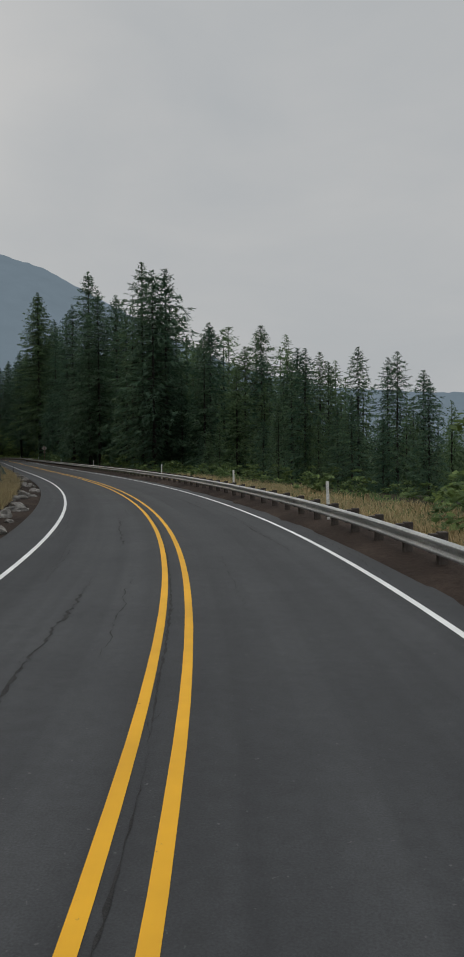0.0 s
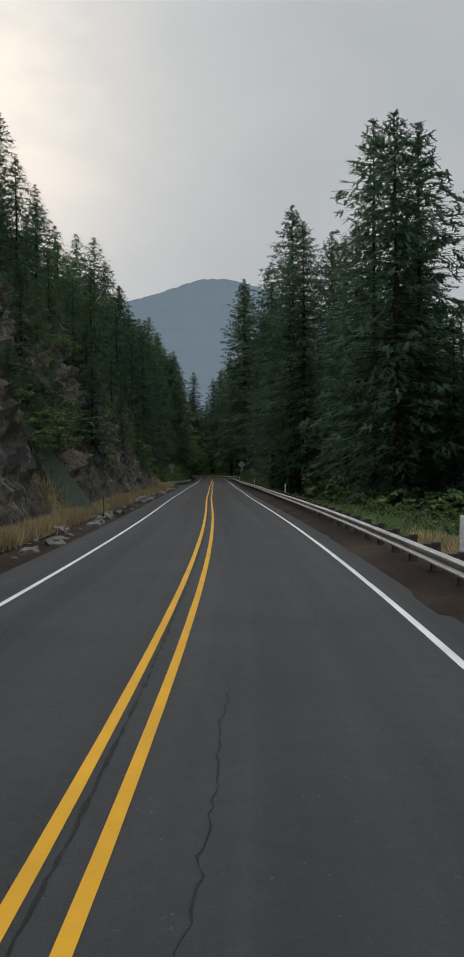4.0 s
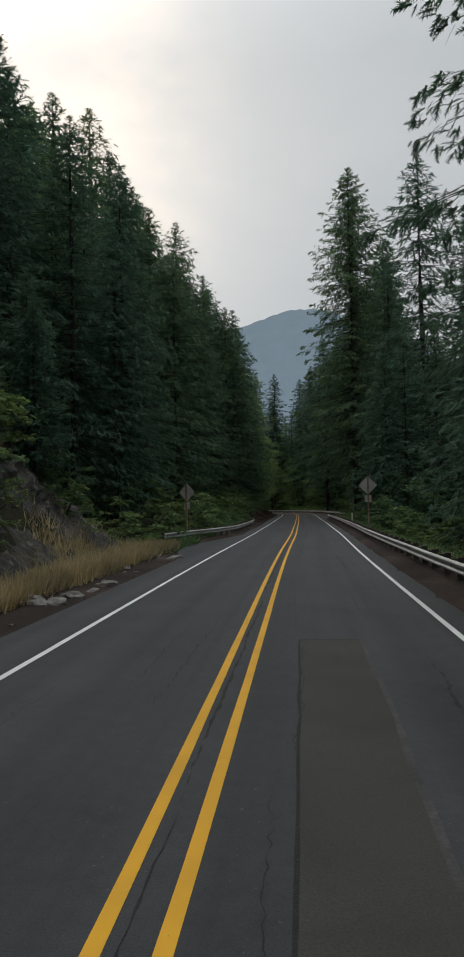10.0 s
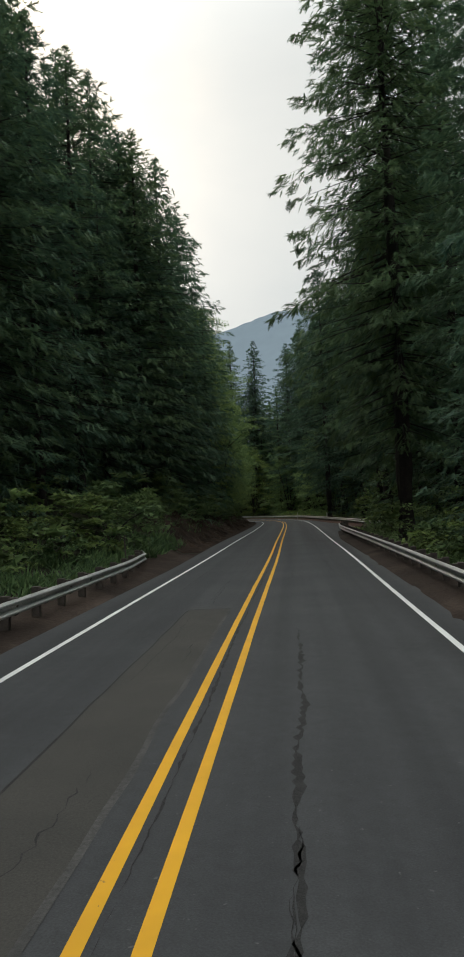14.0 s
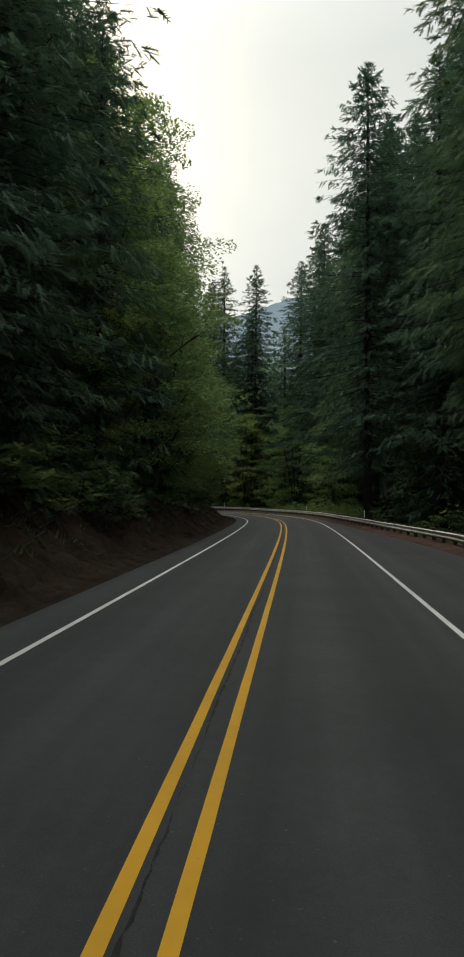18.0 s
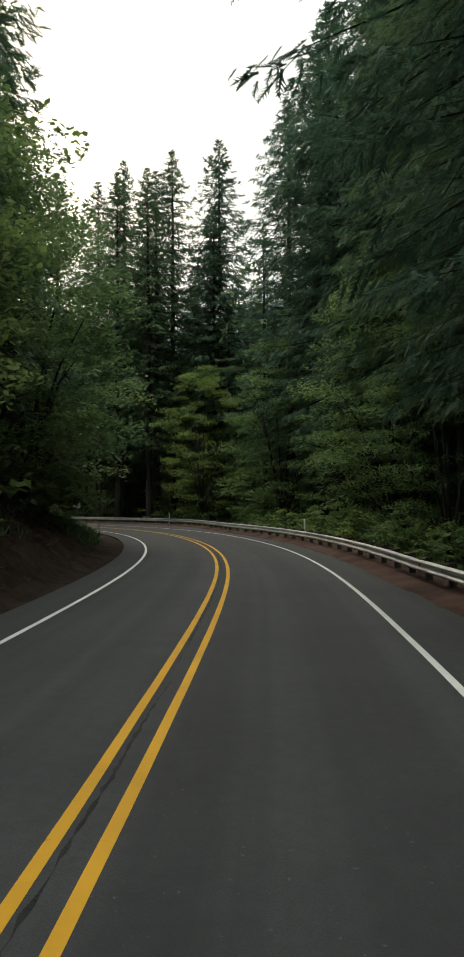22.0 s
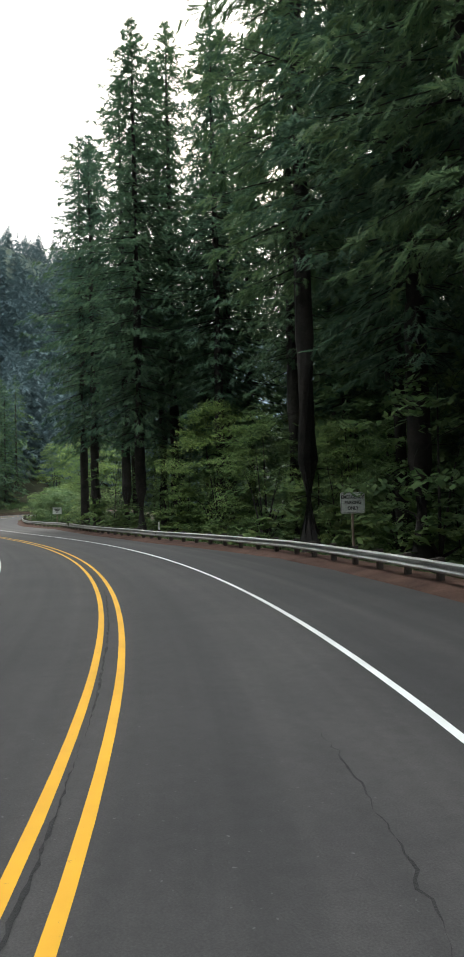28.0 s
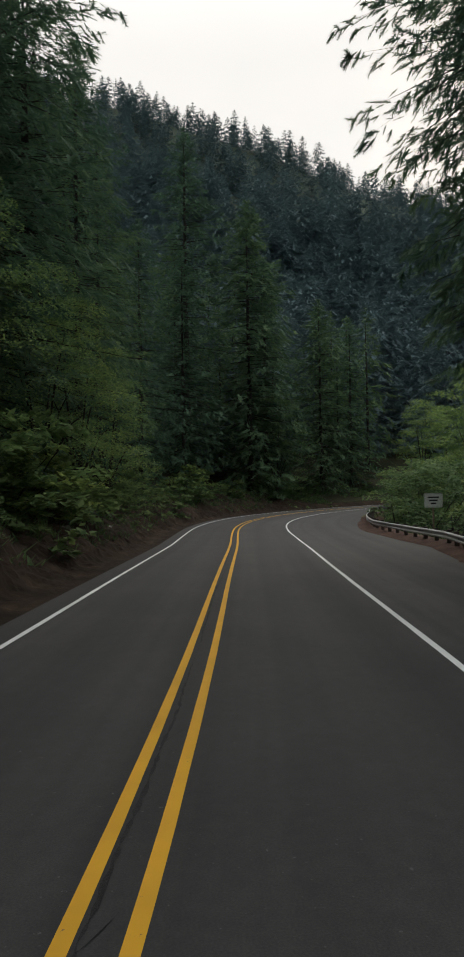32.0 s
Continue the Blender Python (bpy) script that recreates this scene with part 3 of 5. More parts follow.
def fir(height, seed, spread=0.15, clear=0.08, boughs=360, size=0.7, shoots=7, fill=1.0, tip=0.85, ragged=0.3, thin=1.0, stubs=0, hang=0.3, limbs=True):
    """Trunk and crown meshes of a conifer: layered drooping limbs that carry flat fans of needled sprays."""
    rnd, nr = random.Random(seed), np.random.RandomState(seed)
    steps = (0.0, 0.02, 0.10, 0.22, 0.36, 0.50, 0.65, 0.82, 1.0)
    girth = height * 0.0100
    spine = [Vector((rnd.uniform(-1, 1), rnd.uniform(-1, 1), 0)) * height * 0.0012 * (0.1 < k < 1) + Vector((0, 0, height * k - (0.6 if k == 0 else 0))) for k in steps]
    sx, sy, sz = (np.array([p[c] for p in spine]) for c in range(3))
    tv, tf = tube(spine, [girth * w + 0.02 for w in (1.40, 1.08, 0.97, 0.88, 0.76, 0.62, 0.45, 0.25, 0.0)], 9)
    fans = [frond(shoots, seed * 7 + k) for k in range(4)]
    out, wood = [], []

    def limb(points, wide):
        side = np.cross(points[-1] - points[0], (0, 0, 1.0))
        side = side / max(np.linalg.norm(side), 1e-6)
        for lift in (side, np.array((0, 0, 1.0))):
            for k in range(len(points) - 1):
                w0, w1 = wide * (1 - k / (len(points) - 1)), wide * (1 - (k + 1) / (len(points) - 1))
                wood.append((points[k] - lift * w0, points[k] + lift * w0, points[k + 1] + lift * w1))
                if w1 > 0:
                    wood.append((points[k] - lift * w0, points[k + 1] + lift * w1, points[k + 1] - lift * w1))

    turn_by, holes = 0.0, [(rnd.uniform(0, 6.28), rnd.uniform(0.05, 0.85)) for _ in range(7)]
    for n in range(boughs):
        f = 1 - (1 - (n + rnd.random()) / boughs) ** 1.4
        f = min(max(f + rnd.uniform(-0.012, 0.012), 0.0), 0.992)
        turn_by += 2.4 + rnd.uniform(-0.5, 0.5)
        if rnd.random() > thin + 0.6 * max(f - 0.65, 0):
            continue
        gap = min((abs((turn_by - a + math.pi) % (2 * math.pi) - math.pi) / 0.7 + abs(f - h) / 0.05 for a, h in holes))
        z = height * (clear + (1 - clear) * f)
        reach = height * spread * (1 - math.exp(-(1 - f) / tip)) / (1 - math.exp(-1 / tip)) * (0.62 + 0.38 * min(1, f * 5)) * (1 + 0.10 * math.sin(11 * f + seed))
        long = reach * (1 - ragged + 1.5 * ragged * rnd.random()) * (0.55 if gap < 1 else 1.0) + 0.22
        long = min(long, (height - z) * 0.75 + 0.2)
        up = -0.30 + 0.50 * f + 2.4 * max(f - 0.8, 0) + rnd.uniform(-0.13, 0.13)
        way = np.array((math.cos(turn_by), math.sin(turn_by), up))
        way = way / np.linalg.norm(way)
        across = np.array((-math.sin(turn_by), math.cos(turn_by), 0))
        root = np.array((np.interp(z, sz, sx), np.interp(z, sz, sy), z))
        curl, rise = rnd.uniform(0.10, 0.24), rnd.uniform(0.1, 0.5)

        def place(q):
            q = np.asarray(q)[:, None]
            return root + way * long * q + np.array((0, 0, 1.0)) * long * (rise * np.maximum(q - 0.65, 0) ** 1.3 - curl * q * q)

        if limbs:
            limb(place(np.array((0.0, 0.45, 0.95))), 0.008 * long + 0.005)
        count = int(fill * (5.6 * (long / 2.0) ** 1.6 * (0.7 / size) ** 1.5 + 1.5 + 2.5 * min(1.0, long / 1.6)) + rnd.random())
        q = 1 - 0.92 * nr.rand(count) ** 1.25
        hand = nr.choice((-1.0, 1.0), count)
        w = hand * nr.rand(count) ** 0.8 * 0.36 * long * np.minimum(1.08 - q, 1.2 * q + 0.1)
        base = place(q) + across * w[:, None] + way * (0.45 * np.abs(w))[:, None]
        base[:, 2] -= 0.22 * np.abs(w) + 0.04 * long * nr.rand(count)
        bent = nr.uniform(0.15, 1.1, count) * hand
        way_out = way[None, :] * np.cos(bent)[:, None] + across[None, :] * np.sin(bent)[:, None]
        way_out[:, 2] += np.where(nr.rand(count) < hang, nr.uniform(-1.3, -0.5, count), nr.uniform(-0.3, 0.15, count))
        way_out /= np.linalg.norm(way_out, axis=1)[:, None]
        level = np.cross(way_out, np.array((0, 0, 1.0))) + nr.normal(0, 0.28, (count, 3))
        level -= way_out * (level * way_out).sum(1)[:, None]
        level /= np.linalg.norm(level, axis=1)[:, None]
        over = np.cross(level, way_out)
        big = size * nr.uniform(0.6, 1.25, count) * min(1.0, 0.34 + 0.34 * long / size)
        pick = n % 4
        t = fans[pick][None]
        m = base[:, None, None, :] - way_out[:, None, None, :] * (0.35 * big)[:, None, None, None] + big[:, None, None, None] * (t[..., 0:1] * way_out[:, None, None, :] + t[..., 1:2] * level[:, None, None, :] + t[..., 2:3] * over[:, None, None, :])
        out.append(m.reshape(-1, 3, 3))
    for _ in range(stubs):
        z, a, long = height * rnd.uniform(0.06, clear + 0.08), rnd.uniform(0, 6.28), rnd.uniform(0.5, 2.4)
        root = np.array((np.interp(z, sz, sx), np.interp(z, sz, sy), z))
        way = np.array((math.cos(a), math.sin(a), rnd.uniform(-0.5, 0.1))) * long
        limb(np.array((root, root + way * 0.6, root + way + np.array((0, 0, -0.25 * long)))), 0.022)
    green = np.concatenate(out)
    brown = np.array(wood).reshape(-1, 3, 3)
    verts = np.concatenate([green, brown]).reshape(-1, 3)
    tris = np.arange(len(verts)).reshape(-1, 3)
    index = np.concatenate([np.zeros(len(green), np.int32), np.ones(len(brown), np.int32)])
    return mesh_of("trunk", tv, tf, BARK, smooth=True), mesh_np("crown", verts, tris, [NEEDLES, BARK], index)


def broadleaf(height, width, seed, clumps=34, leaves=85, leaf=0.26, mat=None, low=0.25):
    """Trunk with limbs and a crown of layered leaf clumps."""
    rnd = random.Random(seed)
    tv, tf = [], []

    def add(points, radii):
        v, f = tube(points, radii, 6)
        k = len(tv)
        tv.extend(v)
        tf.extend(tuple(i + k for i in face) for face in f)

    fork = Vector((rnd.uniform(-.3, .3), rnd.uniform(-.3, .3), height * max(low, 0.12)))
    girth = 0.016 * height + 0.03
    add([Vector((0, 0, -0.4)), fork * 0.5, fork], [girth * 1.3, girth, girth * 0.85])
    verts, faces = [], []
    for c in range(clumps):
        t = rnd.uniform(0, 2 * math.pi)
        f = (c + rnd.random()) / clumps
        belly = math.sin(math.pi * min(0.12 + 0.86 * f, 1)) ** 0.7
        r = width * belly * math.sqrt(rnd.uniform(0.35, 1)) * rnd.uniform(0.8, 1.15)
        hub = Vector((r * math.cos(t), r * math.sin(t), height * (low + (0.97 - low) * f) - 0.12 * r))
        if c % 11 == 0:
            mid = fork.lerp(hub, 0.5) + Vector((0, 0, 0.06 * height))
            add([fork * 0.9, mid, mid.lerp(hub, 0.6)], [girth * 0.4, girth * 0.2, 0.015])
        size = width * rnd.uniform(0.20, 0.36)
        for _ in range(leaves):
            d = Vector((rnd.gauss(0, 1), rnd.gauss(0, 1), rnd.gauss(0, 0.20)))
            d = d * (size * 0.55 * min(1.0, 1.5 / max(d.length, 0.1)))
            p = hub + d + Vector((0, 0, -0.18 * (d.x * d.x + d.y * d.y) / max(size, 0.1)))
            q = rnd.uniform(0, 6.28)
            u = Vector((math.cos(q), math.sin(q), rnd.uniform(-0.75, 0.2))) * leaf * rnd.uniform(0.6, 1.3)
            v = Vector((-math.sin(q), math.cos(q), rnd.uniform(-0.5, 0.5))) * leaf * rnd.uniform(0.5, 0.8)
            k = len(verts)
            verts.extend((p - u * 0.5, p + v * 0.5, p + u * 0.6, p - v * 0.5))
            faces.append((k, k + 1, k + 2, k + 3))
    return mesh_of("trunk", tv, tf, BARK, smooth=True), mesh_of("crown", verts, faces, mat or MAPLE)


def thing(name, meshes, label, category, group=""):
    root = tagged(new(name), label, category, group)
    root.empty_display_size = 0.3
    for nm, me in meshes:
        piece(nm, me, root)
    return root


stock = {}


def stock_up():
    for k, (h, sp, cl) in enumerate([(36, 0.19, 0.02), (40, 0.17, 0.03), (30, 0.20, 0.01), (40, 0.165, 0.04)]):
        stock["fir", k] = fir(h, 10 + k, sp, cl, 330, 1.2, 6, 0.9, 0.34, 0.32), h
    for k, (h, sp, cl) in enumerate([(40, 0.165, 0.04), (46, 0.15, 0.05), (38, 0.175, 0.02)]):
        stock["near", k] = fir(h, 30 + k, sp, cl, 430, 0.82, 10, 0.85, 0.32, 0.36, hang=0.45), h
    for k, (h, sp, cl) in enumerate([(44, 0.115, 0.27), (46, 0.108, 0.33), (42, 0.12, 0.23)]):
        stock["tall", k] = fir(h, 40 + k, sp * 1.1, cl * 0.85, 400, 0.68, 10, 1.4, 0.42, 0.42, 1.0, 46, 0.4), h
        stock["slim", k] = fir(h, 50 + k, sp * 1.15, cl, 290, 1.15, 7, 1.1, 0.30, 0.36, 0.95, 24), h
    stock["open", 0] = fir(40, 60, 0.138, 0.25, 320, 0.62, 12, 1.2, 0.34, 0.45, 0.84, 60, 0.45), 40
    stock["open", 1] = fir(42, 61, 0.140, 0.24, 330, 0.62, 12, 1.2, 0.32, 0.45, 0.82, 60, 0.45), 42
    stock["giant", 1] = fir(46, 63, 0.135, 0.18, 440, 0.66, 12, 1.3, 0.28, 0.42, 0.95, 30, 0.5), 46
    stock["giant", 0] = fir(46, 62, 0.148, 0.14, 460, 0.66, 12, 1.3, 0.30, 0.42, 1.0, 20, 0.5), 46
    for k, (h, w) in enumerate([(17, 5.2), (19, 6.0), (12, 4.4)]):
        stock["maple", k] = broadleaf(h, w, 90 + k, 110, 165, 0.175, MAPLE, 0.07), h
    stock["maple", 3] = broadleaf(20, 5.4, 96, 125, 190, 0.18, MAPLE, 0.13), 20
    stock["maple", 4] = broadleaf(30, 5.6, 97, 130, 170, 0.21, MAPLE, 0.18), 30
    for k, (h, w) in enumerate([(2.6, 1.7), (3.6, 2.0), (1.8, 1.5)]):
        stock["shrub", k] = broadleaf(h, w, 120 + k, 18, 56, 0.17, BRUSH, 0.12), h
    stock["shrub", 3] = broadleaf(2.8, 1.9, 127, 26, 46, 0.22, MAPLE, 0.10), 2.8


def arrays_of(me):
    v = np.empty(len(me.vertices) * 3, np.float32)
    me.vertices.foreach_get("co", v)
    me.calc_loop_triangles()
    t = np.empty(len(me.loop_triangles) * 3, np.int32)
    me.loop_triangles.foreach_get("vertices", t)
    return v.reshape(-1, 3), t.reshape(-1, 3)


def massed(name, places, forms, mats, label, category):
    """Many plants that nobody counts, joined into one mesh. places: x, y, z, height, form."""
    vs, ts, ix, base = [], [], [], 0
    for x, y, z, h, k in places:
        own, pairs = forms[k]
        a = dice.uniform(0, 6.28)
        c, sn, sc = math.cos(a), math.sin(a), h / own
        for slot, (v, t) in enumerate(pairs):
            vs.append(np.stack([x + sc * (v[:, 0] * c - v[:, 1] * sn), y + sc * (v[:, 0] * sn + v[:, 1] * c), z + sc * v[:, 2]], 1))
            ts.append(t + base)
            ix.append(np.full(len(t), slot, np.int32))
            base += len(v)
    return tagged(new(name, mesh_np(name, np.concatenate(vs), np.concatenate(ts), mats, np.concatenate(ix))), label, category, kind="stuff")


stock_up()
KINDS = {
    "fir": ("fir_tree", "dense dark green fir tree at the forest edge", "tree", "roadside firs"),
    "tall": ("fir_tree", "tall dark fir with a long bare lower trunk", "tree", "tall roadside firs"),
    "near": ("fir_tree", "big dense fir close to the road edge", "tree", "roadside firs"),
    "giant": ("fir_tree", "giant dark fir whose boughs overhang the guardrail", "tree", "roadside firs"),
    "open": ("fir_tree", "open-crowned fir with ragged drooping boughs and bare trunk", "tree", "tall roadside firs"),
    "slim": ("fir_tree", "slim dark fir with a bare lower trunk", "tree", "tall roadside firs"),
    "maple": ("maple_tree", "bright green broadleaf maple beside the road", "tree", "roadside maples"),
    "shrub": ("shrub", "leafy green shrub on the roadside verge", "shrub", "roadside shrubs"),
}
masters = {}
dice = random.Random(5)


def plant(kind, k, s, off, height, z=None, label=""):
    (meshes, own), (name, text, category, group) = stock[kind, k], KINDS[kind]
    p = at(s, off)
    if z is None:
        z = p.z + ground_height(s, off) - 0.25
    m = Matrix.Translation((p.x, p.y, z)) @ Matrix.Rotation(dice.uniform(0, 6.28), 4, "Z") @ Matrix.Scale(height / own, 4)
    if (kind, k) not in masters:
        ob = thing(name, (("trunk", meshes[0]), ("crown", meshes[1])), text, category, group)
        ob.matrix_basis = m
        masters[kind, k] = ob
    else:
        src = masters[kind, k]
        was = src.scale.copy()
        src.scale = (1, 1, 1)
        ob = copy_thing(src, m)
        src.scale = was
    if label:
        tagged(ob, label)
    return ob


def grove(kind, count, s0, s1, o0, o1, gap, h0, h1, sparse=0.0):
    s = s0
    sign = 1 if o1 > o0 else -1
    while s < s1:
        o = o0
        while (o1 - o) * sign > 0:
            if dice.random() >= sparse:
                ss, oo = s + dice.uniform(-0.4, 0.4) * gap, o + dice.uniform(-0.35, 0.35) * gap
                plant(kind, dice.randrange(count), ss, oo, dice.uniform(h0, h1))
            o += gap * sign
        s += gap


def reaching(kind, k, s, off, top, label=""):
    """A tree whose tip stands at the height top over the road."""
    return plant(kind, k, s, off, top - ground_height(s, off) + 0.25, None, label)


woods, brush_places = [], []


def backwoods(s0, s1, o0, o1, gap, h0, h1):
    """Deeper forest: adds places to the joined woods."""
    sign = 1 if o1 > o0 else -1
    for s in np.arange(s0, s1, gap):
        for o in np.arange(o0, o1, gap * sign):
            ss, oo = s + dice.uniform(-0.45, 0.45) * gap, o + dice.uniform(-0.45, 0.45) * gap
            p = at(ss, oo)
            woods.append((p.x, p.y, ground_height(ss, oo) - 0.4, dice.uniform(h0, h1), dice.randrange(4)))


sapling_places = []


def saplings(s0, s1, o0, o1, gap, h0, h1):
    """Young broadleaf trees between the trunks."""
    for s in np.arange(s0, s1, gap):
        for o in np.arange(o0, o1, gap):
            ss, oo = s + dice.uniform(-0.5, 0.5) * gap, o + dice.uniform(-0.5, 0.5) * gap
            p = at(ss, oo)
            sapling_places.append((p.x, p.y, ground_height(ss, oo) - 0.2, dice.uniform(h0, h1), dice.randrange(3)))


def undergrowth(s0, s1, o0, o1, gap, h0, h1):
    sign = 1 if o1 > o0 else -1
    for s in np.arange(s0, s1, gap):
        for o in np.arange(o0, o1, gap * sign):
            ss, oo = s + dice.uniform(-0.5, 0.5) * gap, o + dice.uniform(-0.5, 0.5) * gap
            p = at(ss, oo)
            brush_places.append((p.x, p.y, ground_height(ss, oo) - 0.2, dice.uniform(h0, h1), dice.randrange(3)))


# right side, towards the river
grove("fir", 3, 40, 90, 20, 24, 7.5, 6, 10)
grove("fir", 3, 80, 118, 19, 29, 6.5, 10, 15)
grove("fir", 3, 110, 132, 15, 21, 6.0, 13, 17)
backwoods(-10, 125, 25, 60, 4.3, 7, 11.5)
grove("fir", 3, 58, 108, 13, 17, 5.0, 4.0, 6.5)
for s, o, top in ((125, 12.1, 27.6), (123, 14.8, 26.4), (118.5, 12.0, 25.0), (127, 22.0, 20.4), (125, 29.0, 20.0), (120, 32.4, 16.3), (112, 24, 14), (117, 19, 18), (131, 17, 23), (136, 13, 24), (139, 18, 25), (110, 29, 13), (116, 35, 14), (122, 25.5, 16.5)):
    reaching("fir", dice.randrange(3), s, o, top)
backwoods(118, 138, 26, 60, 5.6, 9, 14)
backwoods(138, 168, 22, 60, 6.5, 19, 26)
for s, o, top in ((158, 14.4, 30), (144, 13.5, 25), (148, 17, 26), (166, 16, 31), (182, 12.5, 24), (190, 13, 25), (155.5, 9.2, 26.2)):
    reaching("near", dice.randrange(3), s, o, top)
reaching("giant", 0, 170, 8.3, 30.0)
reaching("near", 0, 178, 10.5, 24)
reaching("giant", 0, 151, 10.2, 29.0)
reaching("giant", 0, 163, 10.4, 35.0)
grove("fir", 3, 172, 240, 11.5, 20, 7.5, 16, 27)
backwoods(168, 248, 22, 55, 7.0, 22, 36)
for s, o, h in ((270, 14.5, 47), (249, 12.5, 38), (279, 14.5, 44), (233, 14, 42)):
    plant("near" if o > 13 else "tall", dice.randrange(3), s, o, h, None, "giant dark fir close behind the guardrail")
reaching("giant", 0, 259, 8.5, 50.8)
reaching("giant", 1, 266, 9.4, 50.6)
reaching("near", 1, 322, 12.0, 38.0)
for s, o, h in ((298, 12.2, 44), (307, 12.6, 46), (331, 7.6, 42.5), (339, 11, 43), (345, 12.2, 44), (352, 13.0, 45), (359, 13.6, 45), (366, 14.2, 45), (372.5, 14.0, 46), (376, 15.0, 45), (382, 15.5, 44)):
    plant("giant", 0 if s == 331 else 1, s, o, h, None, "giant dark fir with a bare lower trunk behind the guardrail")
grove("tall", 3, 288, 350, 14.5, 16, 6.5, 40, 49)
grove("tall", 3, 345, 372, 15.2, 17, 6.5, 37, 46)
grove("slim", 3, 280, 376, 17.5, 22, 6.5, 37, 47)
backwoods(284, 396, 24, 31, 5.6, 34, 43)
backwoods(245, 395, 31, 62, 6.5, 32, 45)
grove("slim", 3, 396, 460, 19, 30, 8.0, 35, 42, 0.1)
backwoods(372, 440, 27, 76, 6.2, 32, 41)
backwoods(440, 478, 33, 82, 7.0, 32, 43)
backwoods(372, 400, 21, 27, 6.0, 28, 36)
backwoods(402, 478, 21, 27, 6.2, 22, 31)
saplings(286, 470, 15.5, 31, 5.2, 6, 13)
saplings(176, 284, 12, 22, 6.5, 4, 8)
for s, o, top in ((398, 18.7, 47.1), (405, 17.2, 48.5), (411, 14.1, 48.6), (415, 12.9, 46.8), (422, 11.2, 50), (408, 10.9, 45), (401.5, 10.9, 43), (406.5, 15.8, 46.0), (433, 16, 45), (443, 15.1, 42.5), (447, 18, 44), (450, 10.9, 45.0), (452, 14.9, 47.1), (475, 14.2, 46), (478, 20, 44), (459, 16.5, 47)):
    reaching("tall", dice.randrange(3), s, o, top)
for k, (s, o, h) in enumerate(((468, 12.0, 44), (473, 12.2, 46), (462, 13.6, 48))):
    plant("open", (1, 0, 1)[k], s, o, h)
# left side, the hill
grove("fir", 3, 50, 192, -25, -30, 6.5, 10, 16)
backwoods(60, 192, -32, -37, 6.5, 11, 17)
backwoods(90, 190, -48, -75, 8.0, 10, 16)
grove("fir", 3, 84, 188, -9.6, -10.2, 5.5, 4.5, 9.0, 0.3)
grove("fir", 3, 58, 186, -12, -25, 6.2, 6, 14, 0.12)
for s, o, h in ((268, -10.6, 31), (277, -10.2, 33), (286, -10.4, 32), (294, -10.8, 34)):
    plant("near", dice.randrange(3), s, o, h)
slope = along([(8, 2.6), (10, 2.42), (14, 2.22), (23, 1.88), (40, 1.52)])
stretch = along([(188, 0.80), (225, 0.92), (245, 1.0), (275, 1.0), (300, 1.06), (335, 1.1)])
for s in np.arange(190, 335, 6.0):
    for o, kind, count in ((-13.2, "near", 3), (-18.5, "fir", 4), (-24.5, "", 4), (-30.0, "", 4), (-36.0, "", 4)):
        ss, oo = s + dice.uniform(-2.4, 2.4), o + dice.uniform(-1.5, 1.5)
        top = 1.8 + slope(-oo) * stretch(ss) * (1.8 - oo) * dice.uniform(0.72, 0.94)
        if kind:
            reaching(kind, dice.randrange(count), ss, oo, top)
        else:
            p, foot = at(ss, oo), ground_height(ss, oo) - 0.4
            woods.append((p.x, p.y, foot, top - foot, dice.randrange(count)))
for s, o, top in ((244, -39.6, 65), (248, -31.4, 58.6), (255, -28.3, 60), (257, -25.9, 54.5), (256, -22.5, 48.5), (243, -14.2, 38), (267, -23.6, 51), (260, -38.7, 64.4), (232, -15.3, 35.4), (164, -21.2, 37.9), (166, -22.8, 34.1), (271, -17.5, 43), (314, -14.5, 38), (257, -12.6, 34), (268, -14, 39), (275, -14.3, 39.5), (284, -15, 41), (270.5, -12.2, 35), (281, -12.4, 35), (299, -8.8, 27.2), (288, -9.6, 24.5), (340, -11.5, 33), (521.5, -15.0, 46)):
    reaching("near", dice.randrange(3), s, o, top)
backwoods(186, 335, -36, -64, 7.5, 32, 42)
grove("fir", 4, 362, 482, -14, -15, 7.5, 22, 34)
backwoods(362, 482, -19, -21, 6.5, 22, 34)
for s, o, h in ((340, -12.5, 35), (346, -13.5, 36), (352, -12.2, 34), (358, -13, 33), (350, -18, 38), (342, -19, 40), (360, -19, 36)):
    plant("near", dice.randrange(3), s, o, h)
backwoods(335, 482, -23, -56, 8.5, 24, 34)
for s, o, h in ((447, -13, 33), (458, -13, 36), (467, -12.5, 38), (474, -11.5, 40), (482.8, -11.7, 36), (491, -10.6, 32), (498, -10.9, 28), (505, -9.8, 25), (487, -16.4, 36)):
    plant("near", dice.randrange(3), s, o, h)
for s, o, h in ((526.8, -10.7, 36), (530.5, -11.8, 30), (537.5, -10, 26), (516, -11.1, 26), (544, -12.4, 24)):
    plant("fir", dice.randrange(3), s, o, h)
backwoods(485, 556, -17, -50, 7.5, 20, 32)
